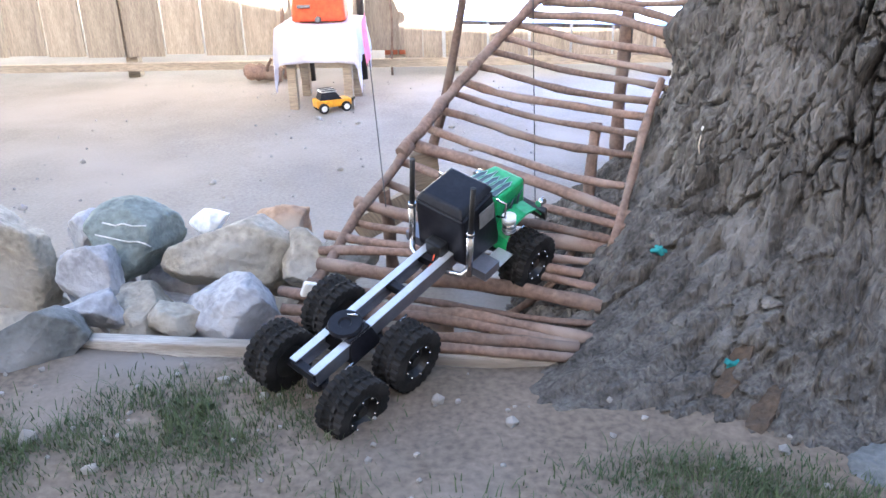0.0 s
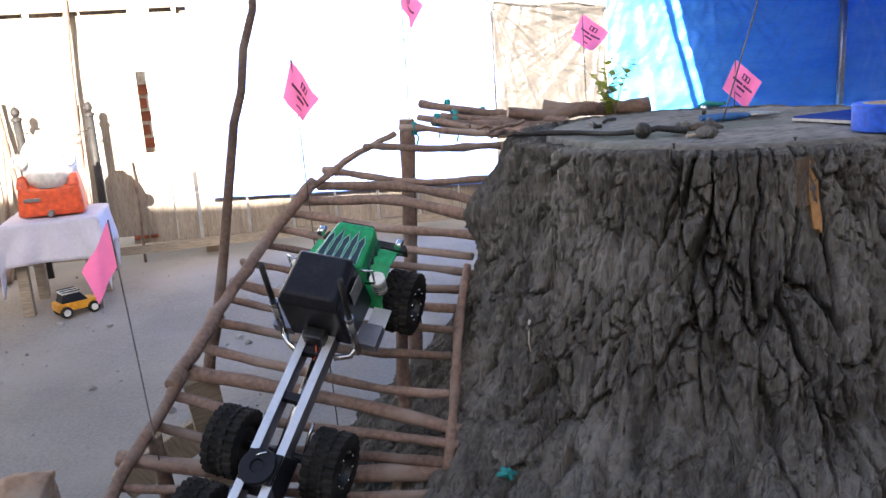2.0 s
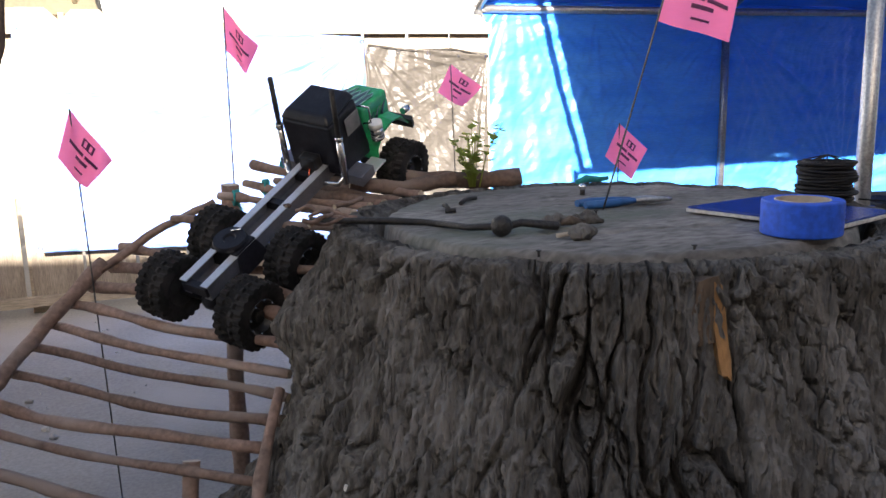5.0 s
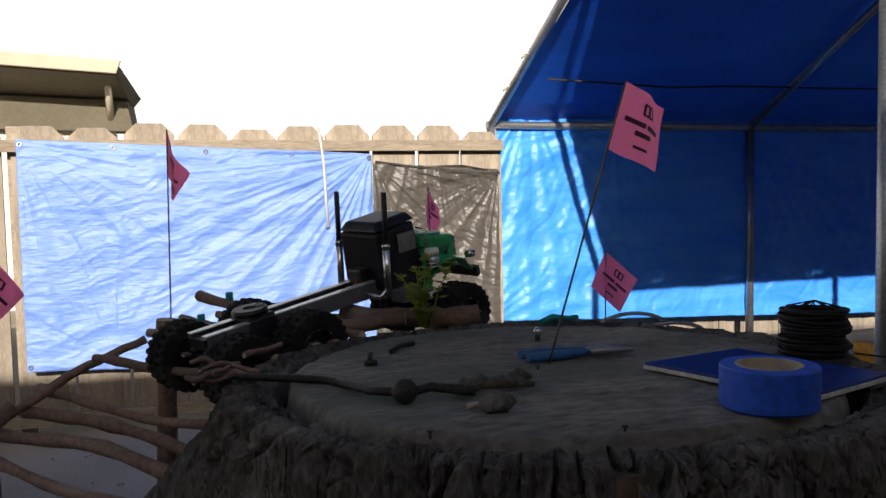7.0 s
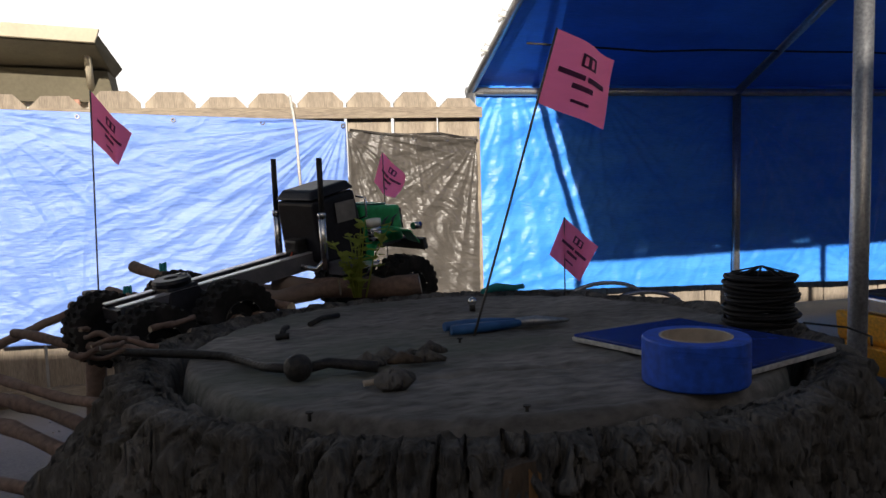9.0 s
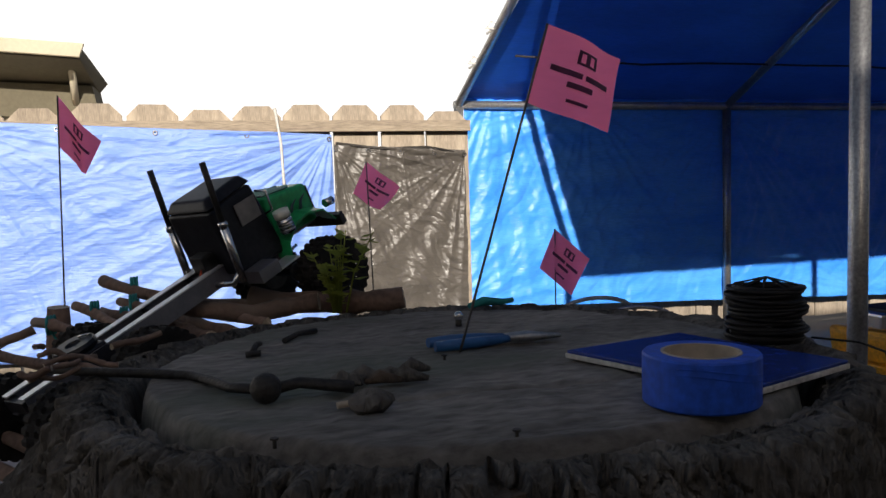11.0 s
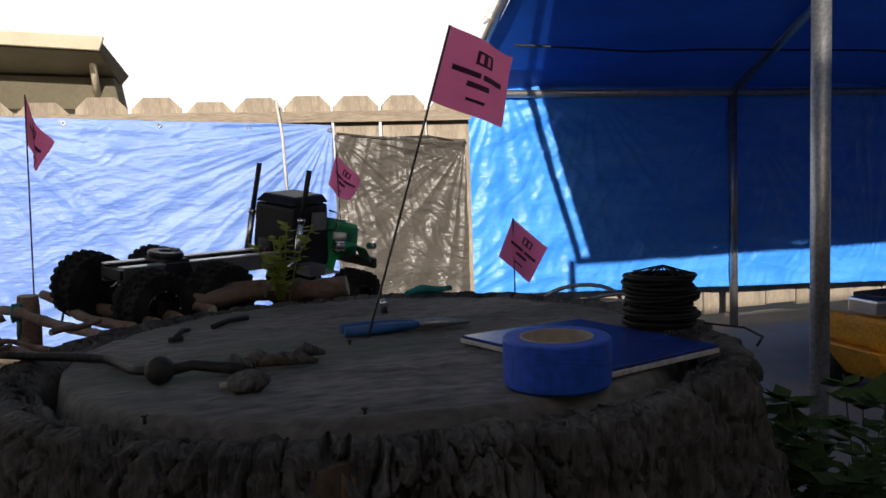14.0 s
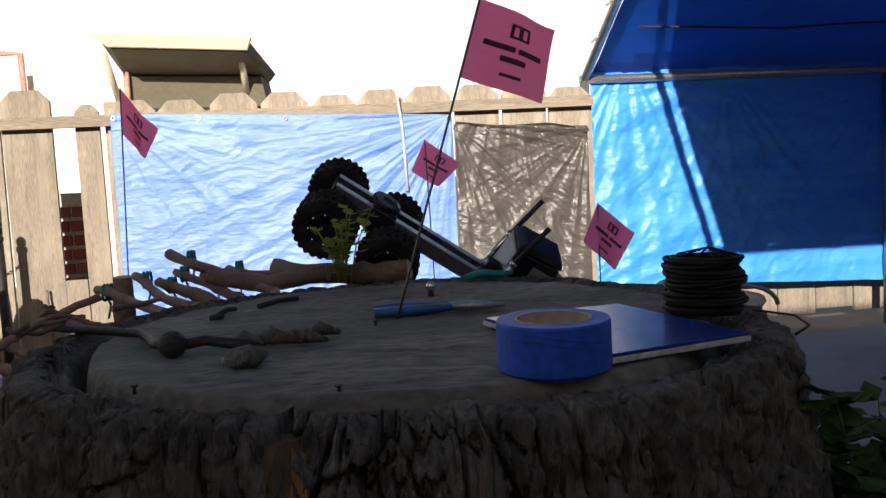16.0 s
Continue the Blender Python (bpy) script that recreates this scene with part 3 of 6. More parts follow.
def make_house():
    h = thing("house", "sunlit cream house wall with a small overhanging roof", "house")
    bm = bmesh.new()
    box(bm, -9, 0.05, 8.3, 8.6, -0.3, 1.75)
    part("wall", bm, M_HOUSE, h)
    # soffit and wall panel below it, both coloured as if in shade
    bm = bmesh.new()
    cage(bm, [(-0.98, 7.70, 1.86), (0.10, 7.70, 1.80), (0.2, 8.45, 1.62), (-1.02, 8.45, 1.66)], [(-1.08, 7.70, 1.955), (0.12, 7.70, 1.89), (0.27, 8.5, 1.71), (-1.1, 8.5, 1.78)], 0.01)
    part("roof", bm, M_EAVE_SHADE, h)
    bm = bmesh.new()
    cage(bm, [(-0.98, 8.2, 1.42), (0.2, 8.2, 1.40), (0.24, 8.5, 1.40), (-0.98, 8.5, 1.42)], [(-0.98, 8.2, 1.70), (0.15, 8.2, 1.66), (0.2, 8.5, 1.66), (-0.98, 8.5, 1.70)], 0.005)
    part("gable_board", bm, M_EAVE_SHADE, h)
    bm = bmesh.new()
    cage(bm, [(-1.0, 7.64, 1.872), (0.10, 7.64, 1.81), (0.10, 7.69, 1.81), (-1.0, 7.69, 1.872)], [(-1.12, 7.62, 1.975), (0.14, 7.62, 1.912), (0.14, 7.69, 1.912), (-1.12, 7.69, 1.975)], 0.006)
    part("fascia", bm, M_TRIM, h, "cream fascia board")
    for k in range(2):
        bm = bmesh.new()
        tube(bm, [(-1.08 + 1.1 * k, 8.28, 1.45), (-1.08 + 1.1 * k, 7.85, 1.86)], 0.03, 6)
        part("bracket", bm, M_TRIM, h)
    # unseen wall added behind the camera to shade the yard; top follows the shadow edge
    b = thing("house", "plain brown unseen wall with a sloping top, added to shade the yard", "house")
    bm = bmesh.new()
    line = [(-14, 3.6), (-6, 3.4), (-3.3, 3.06), (-2.94, 2.94), (-2.3, 2.80), (-1.63, 2.75), (12, 2.68)]
    fr = [bm.verts.new((x, -2.5, z)) for x, z in line] + [bm.verts.new((x, -2.5, -0.3)) for x in (12, -14)]
    bk = [bm.verts.new((v.co.x, -2.9, v.co.z)) for v in fr]
    bm.faces.new(fr)
    bm.faces.new(bk[::-1])
    for i in range(len(fr)):
        k = (i + 1) % len(fr)
        bm.faces.new((fr[k], fr[i], bk[i], bk[k]))
    bmesh.ops.recalc_face_normals(bm, faces=bm.faces)
    part("wall", bm, M_SHADE_WALL, b)
    for pts in ([(-2.05, 8.2, 1.93), (-1.85, 8.2, 1.92), (-1.84, 8.2, 1.3)], [(-0.985, 8.16, 1.78), (-0.985, 8.16, 1.2)], [(-0.095, 8.16, 1.42), (-0.095, 8.16, 1.1)]):
        bm = bmesh.new()
        tube(bm, pts, 0.026, 8)
        part("downpipe", bm, M_PIPE, h, "salmon painted downpipe")


make_house()


def make_backdrop():
    bm = bmesh.new()
    n = 40
    lo, hi = [], []
    for i in range(n + 1):
        a = radians(-75 + 150 * i / n)
        lo.append(bm.verts.new((90 * math.sin(a), 90 * math.cos(a), -4)))
        hi.append(bm.verts.new((90 * math.sin(a), 90 * math.cos(a), 34)))
    for i in range(n):
        bm.faces.new((lo[i], lo[i + 1], hi[i + 1], hi[i]))
    m = bpy.data.materials.new("hazy_sky")
    m.use_nodes = True
    e = m.node_tree.nodes.new("ShaderNodeEmission")
    e.inputs["Color"].default_value = (1.0, 0.98, 0.94, 1)
    e.inputs["Strength"].default_value = 0.98
    m.node_tree.links.new(e.outputs[0], m.node_tree.nodes["Material Output"].inputs["Surface"])
    tagged(link("backdrop", bm, m), "bright white hazy sky near the horizon", "sky", kind="structure")


make_backdrop()


def make_brickwork():
    w = thing("brick_pier", "red brick pier with pale joints behind a fence gap", "brick pier")
    bm = bmesh.new()
    box(bm, -0.50, -0.35, 4.43, 4.53, -0.09, 0.74)
    part("core", bm, M_MORTAR, w)
    me = None
    for r in range(12):
        for k in range(2):
            if me is None:
                bm = bmesh.new()
                box(bm, -0.034, 0.034, 0, 0.03, 0, 0.046, 0.003)
                me = bpy.data.meshes.new("brick")
                bm.to_mesh(me)
                bm.free()
                me.materials.append(M_BRICK)
            ob = new("brick", me)
            ob.parent = w
            ob.location = (-0.465 + 0.078 * k + (0.01 if r % 2 else 0), 4.415, -0.06 + 0.063 * r)


make_brickwork()


# ---- stump ----
PROFILE = ((-0.1, 0.72), (0.055, 0.655), (0.10, 0.60), (0.197, 0.525), (0.275, 0.46), (0.37, 0.425), (0.49, 0.378), (0.55, 0.362), (0.62, 0.355))


def top_dip(x, y):
    """How far the sawn top sinks towards the side where the tape lies."""
    u = min(1.0, max(0.0, (x - 0.76) / 0.14))
    v = min(1.0, max(0.0, (1.37 - y) / 0.17))
    return 0.003 * u * u * (3 - 2 * u) * v * v * (3 - 2 * v)


def stump_radius(a, z):
    """Radius of the trunk at the angle a and height z, without the bark's cracks."""
    r = PROFILE[0][1]
    for (z0, r0), (z1, r1) in zip(PROFILE, PROFILE[1:]):
        if z0 <= z <= z1:
            r = r0 + (r1 - r0) * (z - z0) / (z1 - z0)
    c, s = math.cos(a), math.sin(a)
    low = max(0.0, (0.45 - z) / 0.4)
    r *= (0.985 + 0.11 * max(0, c) - 0.03 * s * s) * (1 + 0.02 * noise.noise((c * 1.3, s * 1.3, 0.4)) + 0.02 * noise.noise((c * 2.6, s * 2.6, 1 + z)))
    if c > 0.2:
        r -= 0.12 * low * min(1, (c - 0.2) * 2)
    r += low ** 1.5 * 0.09 * noise.noise((c * 2.7 + 5, s * 2.7, 0.3 * z))
    foot = min(1.0, max(0.0, (0.24 - z) / 0.2)) ** 2
    a = (a + math.pi) % (2 * math.pi) - math.pi
    r += foot * (0.15 * math.exp(-((a + 2.52) / 0.11) ** 2) + 0.07 * math.exp(-((a + 2.62) / 0.35) ** 2) + 0.04 * math.exp(-((a + 2.1) / 0.2) ** 2))
    return r


def make_stump():
    s = thing("tree_stump", "broad weathered grey tree stump with deeply furrowed bark", "tree stump")
    na, nz = 1300, 270
    bm = bmesh.new()
    rows = []
    zs = [STUMP_TOP - 0.003 - (STUMP_TOP + 0.03) * (j / nz) for j in range(nz + 1)]
    for j, z in enumerate([STUMP_TOP - 0.012, STUMP_TOP - 0.001] + zs):
        row = []
        low = min(1.0, max(0.0, (0.24 - z) / 0.15))
        for i in range(na):
            a = 2 * math.pi * i / na
            c, sn = math.cos(a), math.sin(a)
            r = stump_radius(a, z)
            x, y = c * 0.4, sn * 0.4
            w = Vector(noise.noise_vector((x * 11, y * 11, z * 6))) * 0.020 + Vector(noise.noise_vector((x * 34, y * 34, z * 18))) * 0.009
            d1, q1 = noise.voronoi(((x + w.x) / 0.044, (y + w.y) / 0.044, (z + w.z * 3.2) / 0.20 + 2))
            e1 = min(1.0, (d1[1] - d1[0]) / 0.075)
            d2, q2 = noise.voronoi(((x + w.y) / 0.017, (y + w.z) / 0.017, (z + w.x * 3) / 0.055))
            e2 = min(1.0, (d2[1] - d2[0]) / 0.09)
            n2 = noise.noise((x * 34, y * 34, z * 9 + 3))
            n3 = noise.noise((x * 110, y * 110, z * 45))
            n4 = noise.noise((x * 9, y * 9, z * 3 + 8))
            fib = 1 - 2 * abs(noise.noise((x * 85 + w.x * 40, y * 85 + w.y * 40, z * 12)))
            plate = noise.noise(q1[0] * 3.7) * 0.011 + noise.noise(q2[0] * 3.1) * 0.006
            d = 0.036 * (e1 ** 0.8 - 1) * max(0.3, 0.8 + 1.4 * n4) + 0.013 * (e2 ** 0.8 - 1) * max(0.15, 0.65 + 1.9 * noise.noise((x * 12, y * 12, z * 7 + 20)))
            d += plate * min(e1, e2) + 0.007 * n2 + 0.007 * fib + 0.0065 * n3 + 0.006 * n4 + 0.004 * noise.noise((x * 230, y * 230, z * 110))
            d += low * (0.014 * noise.noise((x * 30, y * 30, z * 40)) + 0.010 * n3)
            burl = math.exp(-((a - 2.98) / 0.15) ** 2 - ((z - 0.50) / 0.055) ** 2)
            d += 0.055 * burl * (1 + 0.8 * n2)
            z2 = z + 0.004 * n3
            if j == 0:
                d, z2 = -0.045, z
            elif j == 1:
                d, z2 = d * 0.5 - 0.022, z + 0.003 * n2
            elif z > STUMP_TOP - 0.03:
                k = (STUMP_TOP - z) / 0.03
                d -= 0.008 * (1 - k)
                z2 += (1 - k) * (0.012 * (e1 - 0.95) + 0.006 * n2 - 0.004)
            rr = r + d
            px, py = STUMP_C.x + c * rr, STUMP_C.y + sn * rr
            row.append(bm.verts.new((px, py, z2 - top_dip(px, py) * min(1.0, max(0.0, (z - 0.5) / 0.1)))))
        rows.append(row)
    for a, b in zip(rows, rows[1:]):
        for i in range(na):
            k = (i + 1) % na
            bm.faces.new((a[k], a[i], b[i], b[k])).smooth = True
    part("bark", bm, M_BARK, s)
    # sawn top with a dark groove inside the rim
    bm = bmesh.new()
    rings = []
    nr, na = 260, 320
    for j in range(1, nr + 1):
        f = j / nr
        ring = []
        for i in range(na):
            a = 2 * math.pi * i / na
            c, sn = math.cos(a), math.sin(a)
            r = (stump_radius(a, STUMP_TOP) - 0.034) * f
            x, y = c * r, sn * r
            z = STUMP_TOP + 0.002 * noise.noise((x * 14, y * 14, 0)) + 0.0012 * noise.noise((x * 60, y * 8, 3))
            g = f - 0.93 + 0.03 * noise.noise((c * 2, sn * 2, 7))
            z -= 0.045 * math.exp(-(g / 0.018) ** 2)
            if f > 0.97:
                z -= 0.02 * (f - 0.97) / 0.03
            if g > 0.004:
                z += 0.006 * noise.noise((x * 45, y * 45, 2)) + 0.004 * noise.noise((x * 120, y * 120, 6)) - 0.007
            crackline = abs(y + 0.14 + 0.03 * noise.noise((x * 5, 1, 2)) + 0.1 * x)
            z -= 0.007 * math.exp(-(crackline / 0.004) ** 2) * (x > -0.1)
            z += 0.0016 * noise.noise((x * 3, y * 45, 5)) + 0.0012 * noise.noise((x * 90, y * 90, 9))
            ring.append(bm.verts.new((STUMP_C.x + x, STUMP_C.y + y, z - top_dip(STUMP_C.x + x, STUMP_C.y + y))))
        rings.append(ring)
    centre = bm.verts.new((STUMP_C.x, STUMP_C.y, STUMP_TOP))
    for i in range(na):
        bm.faces.new((centre, rings[0][i], rings[0][(i + 1) % na]))
    for a, b in zip(rings, rings[1:]):
        for i in range(na):
            k = (i + 1) % na
            f = bm.faces.new((a[i], b[i], b[k], a[k]))
            f.smooth = True
            c = f.calc_center_median() - STUMP_C
            an = math.atan2(c.y, c.x)
            if math.hypot(c.x, c.y) / (stump_radius(an, STUMP_TOP) - 0.034) > 0.932 - 0.03 * noise.noise((math.cos(an) * 2, math.sin(an) * 2, 7)):
                f.material_index = 1
    part("cut_top", bm, [M_CUT, M_BARK], s, "grey weathered sawn wood with a faint green stain")
    rnd = random.Random(17)

    def flake(name, a, z, w, h, lean, material, label):
        """A slab of loose bark that lies against the trunk."""
        c, sn = math.cos(a), math.sin(a)
        bm = bmesh.new()
        n = 6
        fr, bk = [], []
        for q in range(n + 1):
            u = q / n
            zz = z + h * (u - 0.5)
            rr = stump_radius(a, zz) - 0.006 + lean * (1 - u)
            half = w * (0.55 + 0.45 * math.sin(math.pi * (0.15 + 0.7 * u))) * (1 + 0.3 * noise.noise((a * 9, u * 4, z)))
            for lst, off in ((fr, 0.007), (bk, -0.012)):
                lst.append([bm.verts.new((STUMP_C.x + c * (rr + off) - sn * s2 * half, STUMP_C.y + sn * (rr + off) + c * s2 * half, zz + rnd.uniform(-0.004, 0.004))) for s2 in (-1, 0.1, 1)])
        for q in range(n):
            for s2 in range(2):
                bm.faces.new((fr[q][s2], fr[q][s2 + 1], fr[q + 1][s2 + 1], fr[q + 1][s2]))
                bm.faces.new((bk[q][s2 + 1], bk[q][s2], bk[q + 1][s2], bk[q + 1][s2 + 1]))
            for s2, o in ((0, 1), (2, 0)):
                f = (bk[q][s2], fr[q][s2], fr[q + 1][s2], bk[q + 1][s2])
                bm.faces.new(f if o else f[::-1])
        for q, o in ((0, 1), (n, 0)):
            for s2 in range(2):
                f = (bk[q][s2], bk[q][s2 + 1], fr[q][s2 + 1], fr[q][s2])
                bm.faces.new(f if o else f[::-1])
        part(name, bm, material, s, label)
    for k in range(15):
        flake("bark_flake", radians(-135 + 4.1 * k + rnd.uniform(-1, 1)), rnd.uniform(0.07, 0.125), rnd.uniform(0.007, 0.016), rnd.uniform(0.03, 0.07), rnd.uniform(0.0, 0.008), M_ROT if k in (1, 2) else M_BARK, "rotten brown flake" if k in (1, 2) else "loose grey bark flake")
    flake("bark_scar", radians(-105.2), 0.565, 0.016, 0.062, 0.004, M_ROT, "brown rotten scar in the bark")
    flake("bark_sliver", radians(-103.6), 0.548, 0.0065, 0.085, 0.010, M_RUST, "orange-brown sliver of wood")


make_stump()


# ---- stone heap and edging ----
def make_board():
    b = thing("edging_board", "pale weathered board edging the dirt", "board")
    bm = bmesh.new()
    cage(bm, [(-0.66, 1.076, -0.1), (0.15, 1.018, -0.1), (0.155, 1.04, -0.1), (-0.65, 1.10, -0.1)], [(-0.66, 1.076, 0.072), (0.15, 1.018, 0.07), (0.155, 1.04, 0.07), (-0.65, 1.10, 0.074)], 0.003)
    part("plank", bm, M_BOARD, b)


make_board()


def make_stone(label, kind, x, y, z, sx, sy, sz, seed, turn=0.0):
    bm = bmesh.new()
    bmesh.ops.create_icosphere(bm, subdivisions=5, radius=1.0)
    rnd = random.Random(seed)
    cuts = []
    for _ in range(9):
        v = Vector((rnd.gauss(0, 1), rnd.gauss(0, 1), rnd.gauss(0, 1))).normalized()
        cuts.append((v, rnd.uniform(0.52, 0.80)))
    for v in bm.verts:
        p = v.co.copy()
        for nrm, d in cuts:
            k = p.dot(nrm) - d
            if k > 0:
                p -= nrm * k * 0.96
        p *= 1 + 0.09 * noise.noise(p * 2.2 + Vector((seed, 0, 0))) + 0.03 * noise.noise(p * 7 + Vector((seed, 2, 0))) + 0.022 * noise.noise(p * 16 + Vector((seed, 2, 0)))
        v.co = Vector((p.x * sx, p.y * sy, p.z * sz)) * 1.16
    for f in bm.faces:
        f.smooth = True
    ob = link("stone", bm, STONES[kind])
    ob.matrix_basis = pose(x, y, z, rnd.uniform(-8, 8), rnd.uniform(-8, 8), turn)
    if kind == "green":
        bm = bmesh.new()
        for off in (-0.25, 0.3):
            pts = []
            for i in range(9):
                q = Vector((-0.75 + 1.5 * i / 8, -0.8, off + 0.5 - 0.25 * i / 8 + 0.4)).normalized()
                best = min((w for w in ob.data.vertices), key=lambda w: -(w.co.normalized().dot(q)))
                pts.append(best.co * 1.004)
            tube(bm, pts, 0.0016, 5)
        part("vein", bm, STONES["white"], ob, "white quartz vein")
    return tagged(ob, label, "stone", "heap of stones")


STONE_ROWS = [
    ("large grey-tan boulder at the heap's end", "tan", -0.86, 1.30, 0.10, 0.085, 0.09, 0.125, 1),
    ("green-grey stone with white quartz veins", "green", -0.635, 1.36, 0.125, 0.09, 0.08, 0.075, 2),
    ("blue-grey stone leaning on the heap", "grey", -0.665, 1.23, 0.115, 0.052, 0.05, 0.058, 3),
    ("large flat tan stone on the heap", "tan", -0.44, 1.34, 0.105, 0.115, 0.09, 0.072, 4),
    ("rounded grey-tan stone in the heap", "tan", -0.565, 1.20, 0.05, 0.066, 0.06, 0.062, 5),
    ("small pale grey stone behind the board", "grey", -0.625, 1.155, 0.085, 0.055, 0.045, 0.036, 6),
    ("angular pale grey stone behind the board", "grey", -0.385, 1.165, 0.075, 0.082, 0.06, 0.065, 7),
    ("small tan stone wedged in the heap", "tan", -0.485, 1.15, 0.065, 0.045, 0.04, 0.042, 8),
    ("dark grey boulder lying on dirt", "dark", -0.70, 1.06, 0.075, 0.08, 0.07, 0.055, 9),
    ("orange-brown stone on the heap", "brown", -0.37, 1.50, 0.10, 0.065, 0.06, 0.045, 10),
    ("smooth white stone on top", "white", -0.53, 1.49, 0.118, 0.042, 0.04, 0.03, 11),
    ("cream stone beside the stick ramp", "tan", -0.29, 1.33, 0.085, 0.062, 0.06, 0.068, 12),
    ("small grey stone on the heap", "grey", -0.35, 1.38, 0.10, 0.03, 0.03, 0.022, 13),
    ("pale stone half under the ramp", "tan", -0.24, 1.42, 0.07, 0.06, 0.05, 0.04, 14),
    ("grey stone at the back of the heap", "grey", -0.74, 1.42, 0.12, 0.05, 0.05, 0.045, 15),
    ("brown stone under the stick ramp", "brown", -0.06, 1.17, 0.035, 0.05, 0.04, 0.035, 16),
    ("flat grey stone under the ramp", "grey", -0.2, 1.17, 0.03, 0.045, 0.04, 0.03, 17),
    ("buried grey stone low in the heap", "grey", -0.60, 1.32, -0.02, 0.11, 0.08, 0.07, 18),
    ("buried tan stone low in the heap", "tan", -0.40, 1.30, -0.02, 0.11, 0.08, 0.07, 19),
    ("buried stone under the heap's end", "tan", -0.83, 1.30, -0.02, 0.1, 0.09, 0.08, 20),
    ("low pale stone behind the heap", "tan", -0.33, 1.44, -0.0, 0.09, 0.08, 0.08, 21),
    ("low grey stone behind the heap", "grey", -0.55, 1.46, 0.0, 0.11, 0.08, 0.1, 22),
    ("flat grey rock half sunk beside the stump", "dark", 0.565, 0.785, 0.045, 0.065, 0.05, 0.024, 31),
    ("low grey stone at the heap's back", "grey", -0.74, 1.40, 0.0, 0.08, 0.07, 0.09, 23),
]
for row in STONE_ROWS:
    make_stone(*row)


# ---- stick ramp ----
LEFT = [(-0.31, 1.09, 0.068), (-0.29, 1.20, 0.09), (-0.25, 1.30, 0.125), (-0.19, 1.405, 0.172), (-0.10, 1.515, 0.253), (-0.04, 1.71, 0.31), (0.04, 1.828, 0.376), (0.13, 1.895, 0.45), (0.225, 1.955, 0.522), (0.352, 1.994, 0.591), (0.452, 2.095, 0.64)]
RIGHT = [(0.165, 1.02, 0.072), (0.21, 1.06, 0.085), (0.235, 1.16, 0.115), (0.25, 1.25, 0.15), (0.285, 1.27, 0.20), (0.316, 1.385, 0.30), (0.375, 1.50, 0.365), (0.41, 1.56, 0.44), (0.455, 1.62, 0.52), (0.52, 1.66, 0.572), (0.60, 1.71, 0.598)]


def along(line, u):
    k = u * (len(line) - 1)
    i = min(int(k), len(line) - 2)
    return Vector(line[i]).lerp(Vector(line[i + 1]), k - i)


